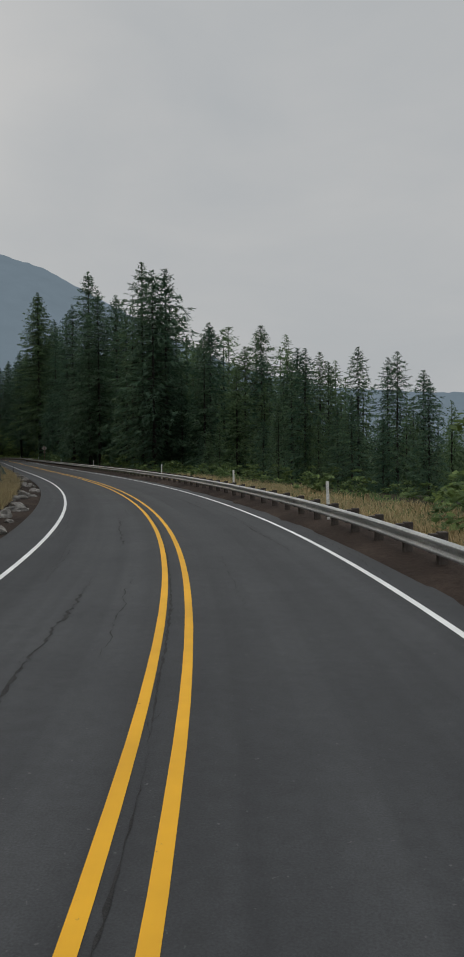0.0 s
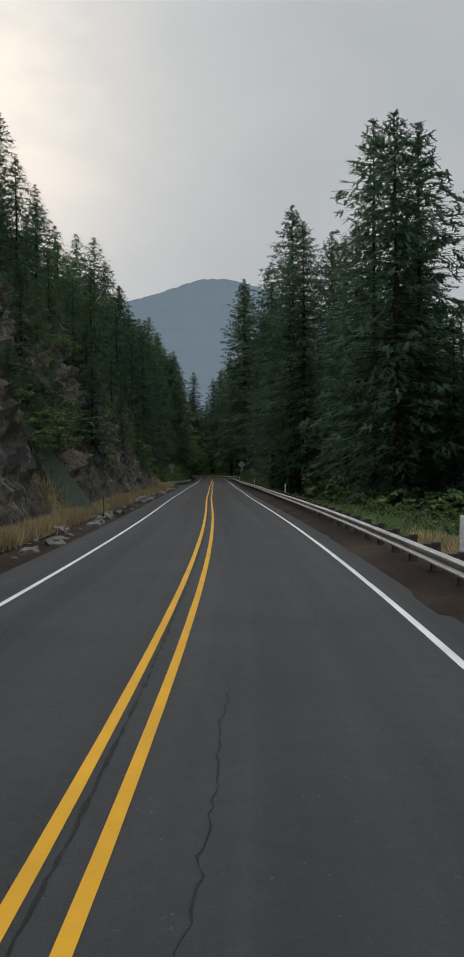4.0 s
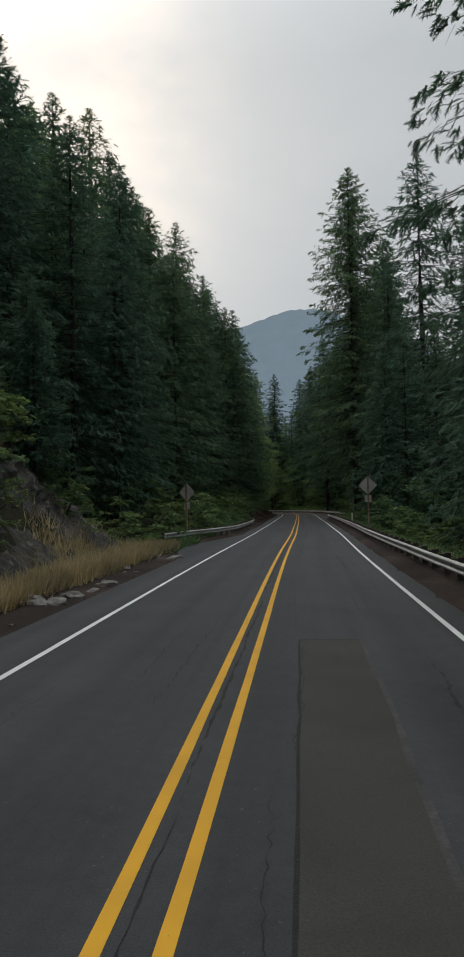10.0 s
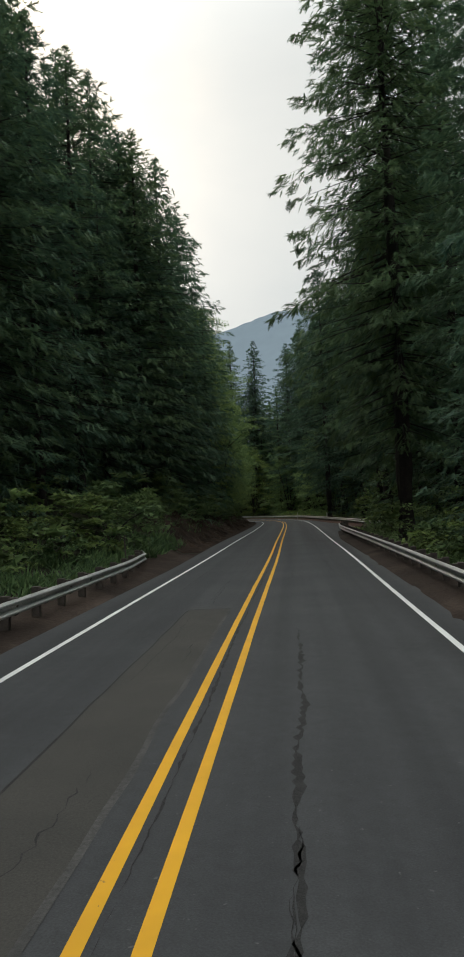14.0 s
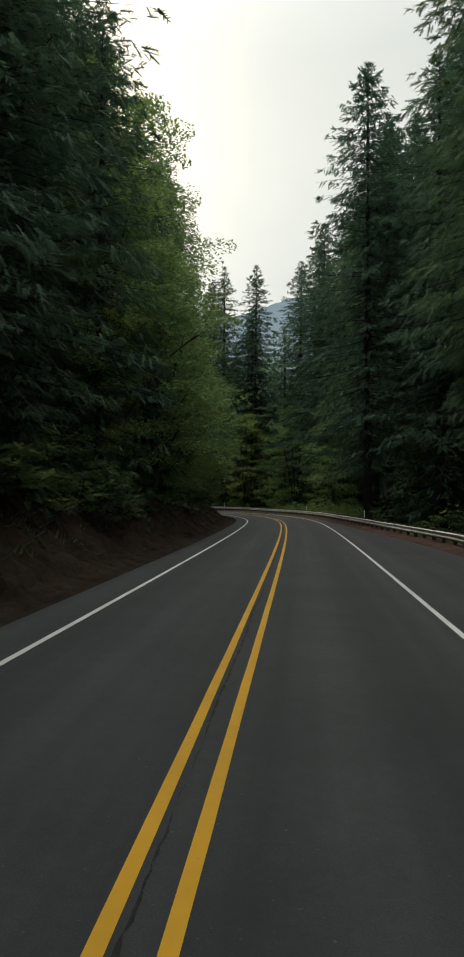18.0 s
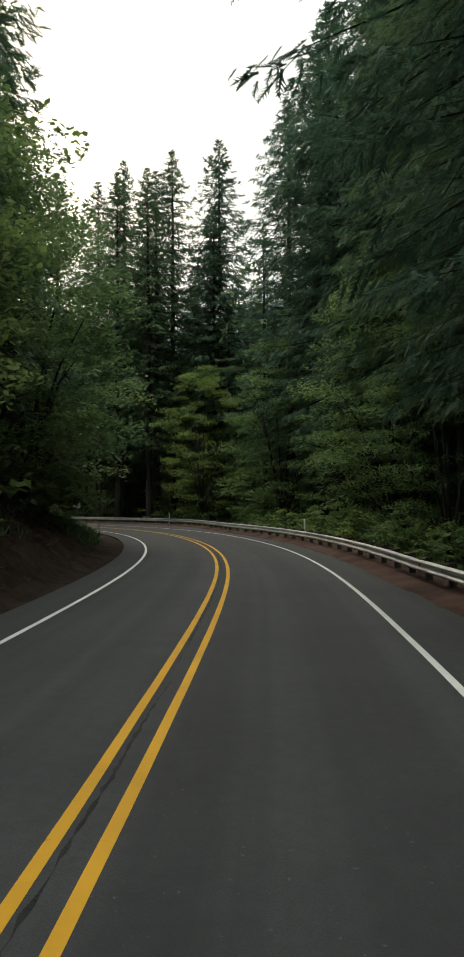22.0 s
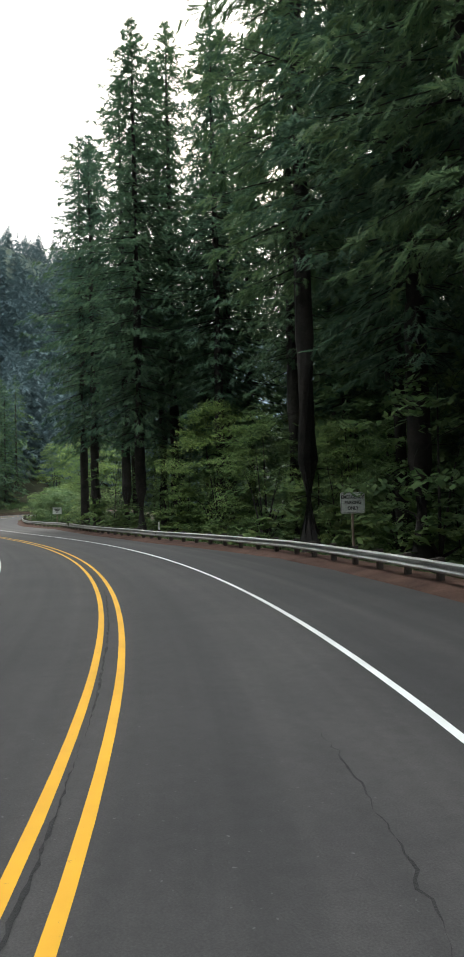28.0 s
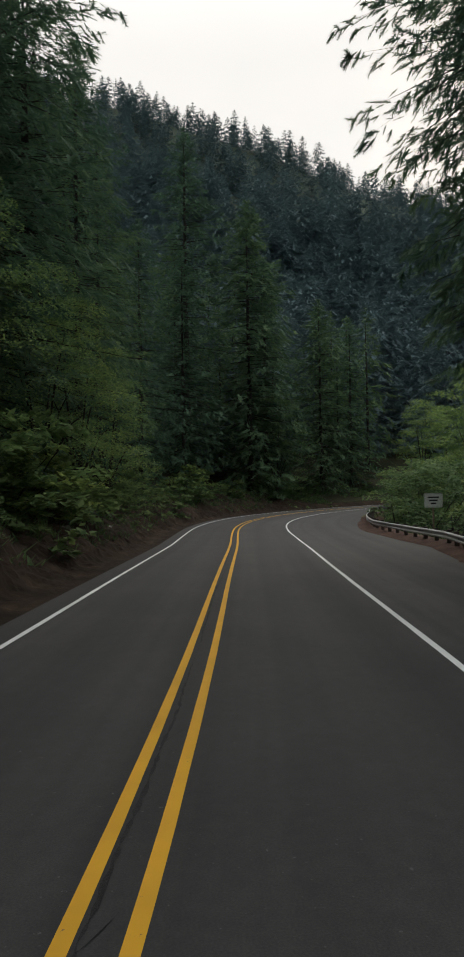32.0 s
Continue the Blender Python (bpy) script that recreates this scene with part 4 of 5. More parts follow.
# maples and brush
for s, o, h in ((298, -10.4, 13), (307, -10.8, 19), (315, -9.2, 17), (323, -9.8, 16), (330, -10, 16), (334, -10.8, 17), (340, -10.8, 17), (347, -9.8, 17), (353, -9.2, 17), (359, -9.4, 15), (350, 11, 14), (357, 11.8, 13), (364, 12.2, 15), (386, 16, 13), (433, 13.5, 10), (441, 13.8, 12), (427, 15.5, 9), (423, 17, 9), (450, 13.2, 9), (444, -10.5, 12), (452, -10.5, 14), (459, -10, 12), (467, -10, 13), (475, -9, 12), (482, -8.8, 12), (489, -8.4, 11), (556, -9, 13), (566, -9, 16), (540, 12.4, 17), (552, -8.4, 14), (534, 15, 12)):
    plant("maple", dice.randrange(3), s, o, h)
for k, s, o, h in ((3, 393, 12.4, 19), (3, 378, 12.0, 19), (3, 358, 11.6, 20), (3, 404, 19, 19), (4, 330, -12.0, 30), (4, 319, -10.6, 31), (4, 308, -11.6, 28)):
    plant("maple", k, s, o, h, None, "tall broadleaf maple leaning out over the road")
for s in np.arange(206, 300, 3.0):
    plant("shrub", dice.randrange(3), s, -7.4 - dice.random() * 1.8, dice.uniform(1.5, 3.4))
for s in np.arange(200, 282, 3.4):
    plant("shrub", dice.randrange(3), s, 7.4 + dice.random() * 2, dice.uniform(1.4, 3.6))
for s in np.arange(292, 470, 3.0):
    if not 404 < s < 419:
        plant("shrub", dice.randrange(3), s, edge_right(s) + 4.0 + dice.random() * 1.6, dice.uniform(1.3, 2.5))
for s in np.arange(344, 380, 2.2):
    plant("shrub", 3, s, edge_right(s) + 3.3 + dice.random() * 1.4, dice.uniform(2.0, 3.1), None, "bright green vine maple shrub behind the guardrail")
for s in np.arange(474, 528, 2.0):
    plant("shrub", 1, s, edge_right(s) + (5.8 if s < 498 else 2.9) + dice.random() * 3.0, dice.uniform(4.6, 6.8), None, "tall pale green shrub beside the pullout")
for s in np.arange(430, 462, 2.4):
    plant("shrub", dice.randrange(3), s, -7.0 - dice.random() * 1.6, dice.uniform(1.6, 3.2))
for s, o, h in ((466, -8.4, 4.2), (468.5, -7.9, 3.6), (470.5, -8.0, 4.6), (472, -7.6, 3.0)):
    plant("shrub", 3, s, o, h, None, "bright yellow-green bush hanging over the bank")
for s in np.arange(474, 536, 2.6):
    plant("shrub", dice.randrange(3), s, -7.2 - dice.random() * 1.5, dice.uniform(1.5, 3.6), None, "dark round bush at the top of the bank")
plant("maple", 1, 529.5, -9.2, 13.5, None, "round-crowned maple standing beyond the bend")
undergrowth(30, 120, 9.2, 16, 2.4, 0.7, 1.8)
undergrowth(120, 282, 9.5, 20, 3.4, 1.2, 3.0)
undergrowth(282, 402, 12.6, 24, 3.4, 1.5, 3.6)
undergrowth(402, 422, 14, 24, 3.4, 1.5, 3.4)
undergrowth(422, 470, 12, 24, 3.4, 1.5, 4.0)
undergrowth(190, 340, -9, -20, 3.4, 1.2, 3.4)
undergrowth(336, 420, -9.5, -20, 3.4, 1.2, 3.0)
undergrowth(520, 566, 10, 30, 3.2, 1.5, 3.6)
undergrowth(420, 560, -7.6, -20, 3.4, 1.2, 3.2)
forms = []
for k, (h, sp, cl) in enumerate([(32, 0.25, 0.03), (36, 0.225, 0.06), (28, 0.27, 0.02), (34, 0.235, 0.08)]):
    trunk, crown = fir(h, 70 + k, sp * 0.78, cl, 130, 2.3, 3, 0.62, 0.36, 0.3, limbs=False)
    forms.append((h, (arrays_of(trunk), arrays_of(crown))))
massed("forest", woods, forms, [BARK, NEEDLES], "dense dark fir forest behind the roadside trees", "forest")
low = []
for k in range(3):
    trunk, crown = broadleaf(2.2, 1.6, 150 + k, 9, 20, 0.34, BRUSH, 0.1)
    low.append((2.2, (arrays_of(trunk), arrays_of(crown))))
young = []
for k in range(3):
    trunk, crown = broadleaf(9, 3.4, 160 + k, 34, 34, 0.34, BRUSH, 0.08)
    young.append((9, (arrays_of(trunk), arrays_of(crown))))
massed("young_trees", sapling_places, young, [BARK, BRUSH], "young broadleaf trees growing between the fir trunks", "young trees")
massed("undergrowth", brush_places, low, [BARK, BRUSH], "tangled green undergrowth under the trees", "undergrowth")


# ---- rock cliff ----
def rock_cliff():
    verts, faces = [], []
    ss = np.arange(36, 192, 0.34)
    w = 76
    for s in ss:
        k = cliff(s)
        for c in range(w):
            f = c / (w - 1)
            d = 2.3 + 0.4 * lumps(s, 0, 7, 4.0) + 11.5 * f
            o = edge_left(s) - d
            z = ground_height(s, o)
            q = Vector((s, z * 1.1, 0))
            big = noise.fractal(q / 7.0, 1.0, 2.0, 4)
            cell = noise.voronoi(Vector((s / 1.5, z / 2.6 + s * 0.3, 1.0)))[0]
            shard = noise.voronoi(Vector((s / 0.6 + 0.4 * z, z / 1.1, 4.0)))[0]
            chunk = (cell[1] - cell[0]) * 0.45
            ledge = abs(noise.noise(Vector((s / 5.0, z / 0.9, 7.0)))) + 0.5 * abs(noise.noise(Vector((s / 1.6, z / 0.4, 2.0))))
            small = noise.fractal(q / 0.8, 0.8, 2.0, 4) + 0.6 * (shard[1] - shard[0])
            push = (1.7 * big + chunk + 0.55 * small + 0.9 * ledge - 0.35) * min(1, f * 6) * k + 0.25 * k
            verts.append(at(s, o + push * 0.85, z + 0.45 * push + (0.1 if k > 0.05 else -0.6)))
    for i in range(len(ss) - 1):
        for c in range(w - 1):
            j = i * w + c
            faces.append((j, j + 1, j + w + 1, j + w))
    return mesh_of("rock_cliff", verts, faces, ROCK)


tagged(new("rock_cliff", rock_cliff()), "steep broken grey-brown rock cliff above the road", "cliff", kind="structure")


def boulder(seed):
    bm = bmesh.new()
    bmesh.ops.create_icosphere(bm, subdivisions=2, radius=1.0)
    for v in bm.verts:
        n = noise.fractal(v.co * 0.9 + Vector((seed, 0, 0)), 1.0, 2.0, 3)
        v.co = v.co * (1 + 0.7 * n)
        v.co.z *= 0.62
    me = bpy.data.meshes.new("boulder")
    bm.to_mesh(me)
    bm.free()
    me.materials.append(STONE)
    return me


rocks = [tagged(new("boulder", boulder(3.1 * k)), "pale angular rock fallen at the cliff foot", "rock", "fallen rocks") for k in range(3)]
spots = [(dice.uniform(48, 188), -4.9 - dice.random() ** 1.4 * 2.6, 0.07 + 0.28 * dice.random() ** 2) for _ in range(230)] + [(133, -5.7, 0.5), (132, -6.0, 0.4), (134.2, -5.5, 0.32), (135, -5.8, 0.4), (130, -5.9, 0.35)] + [(dice.uniform(440, 500), -5.9 - dice.random() * 1.6, 0.05 + 0.2 * dice.random() ** 2) for _ in range(26)]
for n, (s, o, r) in enumerate(spots):
    m = Matrix.Translation(at(s, o, ground_height(s, o) + 0.02 + 0.2 * r)) @ Matrix.Rotation(dice.uniform(0, 6.28), 4, "Z") @ Matrix.Diagonal((r * dice.uniform(0.8, 1.5), r, r * dice.uniform(0.7, 1.2), 1))
    if n < 3:
        rocks[n].matrix_basis = m
    else:
        src = rocks[n % 3]
        was = src.scale.copy()
        src.scale = (1, 1, 1)
        copy_thing(src, m)
        src.scale = was


def tufts(name, spots, low_h, high_h, label, mat=STRAW, wide=0.022, category="grass", limp=0.6):
    rnd = random.Random(len(spots))
    verts, tris = [], []
    for s, o in spots:
        if lumps(s, o * 2, 3.5, 9.0) < rnd.uniform(-0.45, 0.25):
            continue
        p = at(s, o, verge_height(s, o) - 0.03)
        for _ in range(5):
            a, h = rnd.uniform(0, 6.28), rnd.uniform(low_h, high_h)
            q = p + Vector((rnd.gauss(0, 0.1), rnd.gauss(0, 0.1), 0))
            u = Vector((math.cos(a), math.sin(a), 0))
            k = len(verts)
            lean = Vector((-u.y, u.x, 0)) * h * rnd.uniform(0.1, 1.0) * limp / 0.6
            verts.extend((q - u * wide, q + u * wide, q + lean + Vector((0, 0, h))))
            tris.append((k, k + 1, k + 2))
    tagged(new(name, mesh_np(name, np.array(verts), np.array(tris), [mat])), label, category, kind="stuff")


tufts("dry_grass", [(dice.uniform(58, 193), -6.0 - abs(dice.gauss(0, 0.9))) for _ in range(34000)], 0.25, 0.75, "golden dry grass at the foot of the cliff")
tufts("dry_grass", [(dice.uniform(28, 94), 6.2 + dice.random() ** 1.4 * 3.8) for _ in range(12000)], 0.2, 0.6, "golden dry grass beyond the guardrail")
tufts("ferns", [(s, (-8.3 if 256 < s < 350 else -7.4 if s > 425 else -5.9) - abs(dice.gauss(0, 1.9))) for s in (dice.uniform(188, 560) for _ in range(15000))], 0.15, 0.5, "green ferns and weeds along the bank", BRUSH, 0.06, "ferns", 1.3)
tufts("ferns", [(s, edge_right(s) + 2.2 + abs(dice.gauss(0, 2.0))) for s in (dice.uniform(20, 545) for _ in range(21000))], 0.15, 0.5, "green ferns and weeds behind the guardrail", BRUSH, 0.06, "ferns", 1.3)
def banked(s0, s1, count, o0, o1):
    return [(dice.uniform(s0, s1), o0 + (o1 - o0) * dice.random() ** 0.7) for _ in range(count)]


tufts("ferns", banked(430, 535, 7000, -5.6, -9.0) + banked(256, 352, 1500, -6.4, -8.6), 0.12, 0.38, "low ferns and ivy on the cut bank", BRUSH, 0.05, "ferns", 1.3)
tufts("litter", banked(430, 535, 1500, -5.4, -8.6) + banked(256, 352, 4200, -5.0, -9.0), 0.03, 0.14, "dead twigs and needles strewn on the bank", LITTER, 0.03, "litter", 3.5)


def fallen_branch(seed):
    """A crooked dead stick lying along x."""
    rnd = random.Random(seed)
    verts, faces = [], []
    for k in range(7):
        f = k / 6
        r = 0.028 * (1 - 0.7 * f)
        y, z = rnd.gauss(0, 0.03), rnd.gauss(0.02, 0.015)
        for c in range(5):
            a = 1.2566 * c
            verts.append((f * 1.1 - 0.55, y + r * math.cos(a), z + r * math.sin(a)))
    for k in range(6):
        for c in range(5):
            a, b = k * 5 + c, k * 5 + (c + 1) % 5
            faces.append((a, b, b + 5, a + 5))
    faces += [(4, 3, 2, 1, 0), (30, 31, 32, 33, 34)]
    return mesh_of("fallen_branch", verts, faces, LITTER)


stick_meshes = [fallen_branch(k) for k in range(3)]
for k in range(34):
    s = dice.uniform(258, 345) if k < 22 else dice.uniform(440, 520)
    d = dice.uniform(0.9, 3.2)
    stick = tagged(new("fallen_branch", stick_meshes[k % 3]), "pale dead branch lying on the dirt bank", "branch", "fallen branches")
    tilt = math.atan(bank(s)) if d > 1.2 else 0.0
    stick.matrix_basis = Matrix.Translation(at(s, edge_left(s) - d, ground_height(s, edge_left(s) - d) + 0.15)) @ Matrix.Rotation(heading(s), 4, "Z") @ Matrix.Rotation(tilt, 4, "Y") @ Matrix.Rotation(dice.uniform(0, 6.28), 4, "Z") @ Matrix.Scale(dice.uniform(0.4, 1.2), 4)
for _ in range(95):
    plant("shrub", dice.randrange(3), dice.uniform(60, 186), -8.6 - dice.random() * 6.5, dice.uniform(1.2, 3.2), None, "dark scrubby bush rooted on the cliff")
for s, o, h in ((44, 9.0, 4.2), (37, 11, 2.8), (150, -9.5, 3.2), (162, -8.2, 2.4), (172, -8.0, 2.8), (104, -8.6, 3.6), (112, -9.5, 3.0), (136, -9.8, 2.2), (181, -7.2, 2.2), (92, -9.5, 2.6)):
    plant("shrub", dice.randrange(3), s, o, h)


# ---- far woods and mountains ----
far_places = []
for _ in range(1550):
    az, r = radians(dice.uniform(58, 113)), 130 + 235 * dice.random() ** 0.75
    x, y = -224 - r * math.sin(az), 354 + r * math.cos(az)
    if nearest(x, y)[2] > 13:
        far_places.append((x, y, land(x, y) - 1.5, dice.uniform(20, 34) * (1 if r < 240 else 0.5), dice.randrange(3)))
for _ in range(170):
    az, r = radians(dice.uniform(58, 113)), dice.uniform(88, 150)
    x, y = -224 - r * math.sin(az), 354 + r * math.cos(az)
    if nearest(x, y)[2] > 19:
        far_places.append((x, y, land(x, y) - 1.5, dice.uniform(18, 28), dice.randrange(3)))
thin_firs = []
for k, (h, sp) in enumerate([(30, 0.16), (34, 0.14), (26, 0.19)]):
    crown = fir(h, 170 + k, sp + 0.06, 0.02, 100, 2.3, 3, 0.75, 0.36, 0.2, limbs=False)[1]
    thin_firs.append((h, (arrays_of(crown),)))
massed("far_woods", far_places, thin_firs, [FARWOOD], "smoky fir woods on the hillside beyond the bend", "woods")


def mountain(name, far, profile, label):
    verts, faces, w = [], [], 24
    az_all = np.arange(profile[0][0], profile[-1][0] + 0.1, 0.35)
    crest = along(profile)
    for a in az_all:
        top = far * math.tan(radians(crest(a))) + 9 * noise.noise(Vector((a * 2.3, 0, far))) + 5 * noise.noise(Vector((a * 9, 1, far)))
        for c in range(w):
            f = c / (w - 1)
            r = far - (1 - f) * far * 0.35
            z = -8 + (top + 8) * f ** 0.9 + 30 * (1 - f) * f * noise.noise(Vector((a * 0.6, f * 3, 5)))
            verts.append((-60 - r * math.sin(radians(a)), 150 + r * math.cos(radians(a)), z))
    for i in range(len(az_all) - 1):
        for c in range(w - 1):
            k = i * w + c
            faces.append((k, k + 1, k + w + 1, k + w))
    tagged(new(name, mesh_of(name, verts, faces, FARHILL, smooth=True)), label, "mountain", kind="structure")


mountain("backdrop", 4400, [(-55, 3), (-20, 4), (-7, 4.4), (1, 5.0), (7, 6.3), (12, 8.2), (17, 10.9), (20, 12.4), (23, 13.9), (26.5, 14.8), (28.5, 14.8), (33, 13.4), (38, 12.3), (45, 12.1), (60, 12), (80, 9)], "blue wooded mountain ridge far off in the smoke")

# ---- guardrails ----
def rail_curve(pairs):
    xs, ys = [p[0] for p in pairs], [p[1] for p in pairs]
    return lambda s: float(np.interp(s, xs, ys))


W_OUT = [(0.0, 0.158), (0.045, 0.142), (0.083, 0.112), (0.083, 0.082), (0.012, 0.036), (0.0, 0.0), (0.012, -0.036), (0.083, -0.082), (0.083, -0.112), (0.045, -0.142), (0.0, -0.158)]


def guardrail(name, pairs, face, gap, label):
    """W-beam sections lapped end to end on timber posts with blocks. face: -1 towards the road's left, 1 towards its right."""
    off = rail_curve(pairs)
    s0, s1 = pairs[0][0], pairs[-1][0]
    root = tagged(new(name), label, "guardrail", "guardrails", "")
    root.matrix_basis = Matrix.Translation(at(s0, off(s0)))
    inverse = root.matrix_basis.inverted()
    post_me = bpy.data.meshes.new("post")
    bm = box_bm(0.19, 0.15, 1.22, (0, 0, 0.165), 0.012)
    bm.to_mesh(post_me)
    bm.free()
    post_me.materials.append(POSTWOOD)
    block_me = bpy.data.meshes.new("block")
    bm = box_bm(0.17, 0.14, 0.36, (0, 0, 0.56), 0.01)
    bm.to_mesh(block_me)
    bm.free()
    block_me.materials.append(POSTWOOD)
    bolt_me = bpy.data.meshes.new("bolt")
    bm = bmesh.new()
    bmesh.ops.create_cone(bm, segments=8, radius1=0.022, radius2=0.012, depth=0.016, cap_ends=True, matrix=Matrix.Rotation(radians(90), 4, "Y"))
    bm.to_mesh(bolt_me)
    bm.free()
    bolt_me.materials.append(STEEL)
    profile = W_OUT + [(x - 0.006, z) for x, z in reversed(W_OUT)]
    s = s0
    n = 0
    while s < s1 - 0.5:
        e = min(s + 3.81, s1)
        verts, faces, w = [], [], len(profile)
        cuts = 5
        for c in range(cuts):
            q = s + (e - s + (0.12 if e < s1 else 0)) * c / (cuts - 1)
            for x, z in profile:
                verts.append(inverse @ at(q, off(q) + face * (x + 0.003 * (n % 2)), 0.56 + z + 0.012 * lumps(q, off(q), 9.0)))
        for c in range(cuts - 1):
            for k in range(w):
                a, b = c * w + k, c * w + (k + 1) % w
                faces.append((a, b, b + w, a + w))
        faces.append(tuple(range(w)))
        faces.append(tuple(range((cuts - 1) * w, cuts * w)))
        piece("beam", mesh_of("beam", verts, faces, STEEL), root)
        s, n = e, n + 1
    s = s0 + 0.6
    while s < s1:
        p = at(s, off(s) - face * 0.26, 0)
        post = piece("post", post_me, root, inverse @ Matrix.Translation(p) @ Matrix.Rotation(heading(s) + dice.uniform(-0.04, 0.04), 4, "Z") @ Matrix.Rotation(dice.uniform(-0.02, 0.02), 4, "Y"))
        piece("block", block_me, post, Matrix.Translation((face * 0.175, 0, 0)))
        piece("bolt", bolt_me, post, Matrix.Translation((face * 0.285, 0, 0.56)))
        s += gap
    return root


guardrail("guardrail", [(-20, 4.75), (30, 4.75), (60, 4.7), (110, 5.0), (150, 5.2), (200, 4.75), (235, 4.9), (270, 4.85), (278, 5.2), (283, 6.2)], -1, 1.905, "long galvanised W-beam guardrail on dark timber posts")
guardrail("guardrail", [(284, 9.6), (290, 8.5), (300, 8.0), (318, 6.6), (336, 5.5), (352, 5.4), (374, 5.3), (382, 6.6), (390, 8.2), (418, 8.5), (435, 6.95), (450, 7.26), (460, 8.24), (475, 9.7), (490, 9.15), (505, 10.2), (514, 9.7), (520, 11.2)], -1, 1.905, "galvanised W-beam guardrail curving round the pullout")
guardrail("guardrail", [(197, -7.6), (203, -6.5), (207, -5.5), (213, -4.75), (222, -4.6), (235, -4.75), (240, -5.2), (243, -6.0)], 1, 1.905, "short galvanised guardrail with flared ends")


# ---- signs and markers ----
def sign_back(s, off, tall, turn_by=0.0, label=""):
    root = tagged(new("warning_sign"), label, "road sign", "warning signs seen from behind")
    p = at(s, off, ground_height(s, off) - 0.02)
    root.matrix_basis = Matrix.Translation(p) @ Matrix.Rotation(heading(s) + turn_by, 4, "Z")
    part("post", box_bm(0.10, 0.10, tall + 0.4, (0, 0, tall / 2 - 0.2), 0.008), POSTGREY, root)
    bm = box_bm(0.91, 0.012, 0.91, (0, 0, 0), 0.0)
    bmesh.ops.bevel(bm, geom=[e for e in bm.edges if abs((e.verts[0].co - e.verts[1].co).y) > 0.005], offset=0.05, segments=3, affect="EDGES")
    bmesh.ops.transform(bm, matrix=Matrix.Translation((0, 0.065, tall - 0.58)) @ Matrix.Rotation(radians(45), 4, "Y"), verts=bm.verts)
    part("panel", bm, SIGNBACK, root, "bare aluminium diamond panel back")
    part("plaque", box_bm(0.46, 0.012, 0.46, (0, 0.065, tall - 1.5), 0.004), SIGNBACK, root, "small square speed plaque back")
    for z in (tall - 0.3, tall - 0.85, tall - 1.4, tall - 1.62):
        bm = bmesh.new()
        bmesh.ops.create_cone(bm, segments=6, radius1=0.016, radius2=0.016, depth=0.02, cap_ends=True, matrix=Matrix.Translation((0, -0.055, z)) @ Matrix.Rotation(radians(90), 4, "X"))
        part("bolt", bm, STEEL, root)
    return root


sign_back(204.5, 5.35, 4.0, 0.05, "diamond warning sign and square plaque on a brown timber post")
sign_back(202.6, -7.1, 3.7, -0.45, "shaded diamond warning sign turned away on a grey timber post")


def lettering(text, size, mat, parent, m):
    cu = bpy.data.curves.new("lettering", "FONT")
    cu.body, cu.size, cu.align_x, cu.align_y, cu.extrude = text, size, "CENTER", "CENTER", 0.002
    cu.offset = 0.006
    cu.materials.append(mat)
    ob = new("lettering", cu)
    ob.parent, ob.matrix_basis = parent, m
    return ob


def parking_sign(s, off, tall, readable, turn_by, label):
    root = tagged(new("parking_sign"), label, "road sign", "parking signs")
    p = at(s, off, ground_height(s, off) - 0.02)
    root.matrix_basis = Matrix.Translation(p) @ Matrix.Rotation(heading(s) + turn_by, 4, "Z")
    part("post", box_bm(0.09, 0.09, tall + 0.6, (0, 0, tall / 2 - 0.3), 0.008), POSTGREY, root)
    bm = box_bm(1.22, 0.012, 0.92, (0, 0, 0))
    bmesh.ops.bevel(bm, geom=[e for e in bm.edges if abs((e.verts[0].co - e.verts[1].co).y) > 0.005], offset=0.04, segments=3, affect="EDGES")
    bmesh.ops.transform(bm, matrix=Matrix.Translation((0, -0.055, tall - 0.36)), verts=bm.verts)
    part("panel", bm, SIGNWHITE, root, "white rectangular sign panel")
    for w, d, x, z in ((1.14, 0.016, 0, 0.425), (1.14, 0.016, 0, -0.425), (0.016, 0.85, -0.57, 0), (0.016, 0.85, 0.57, 0)):
        part("border", box_bm(w, 0.004, d, (x, -0.0645, tall - 0.36 + z)), INK, root)
    if readable:
        for text, z in (("EMERGENCY", 0.24), ("PARKING", 0.0), ("ONLY", -0.24)):
            lettering(text, 0.2, INK, root, Matrix.Translation((0, -0.066, tall - 0.36 + z)) @ Matrix.Rotation(radians(90), 4, "X"))
    else:
        for w, z in ((0.72, 0.19), (0.56, 0.0), (0.34, -0.19)):
            part("text_bar", box_bm(w, 0.004, 0.10, (0, -0.0645, tall - 0.36 + z)), INK, root)
    return root


parking_sign(418, 11.4, 3.05, True, 0.12, "white EMERGENCY PARKING ONLY sign on a timber post")
parking_sign(488, 12.6, 2.9, False, 0.1, "small pale parking sign half hidden among shrubs")


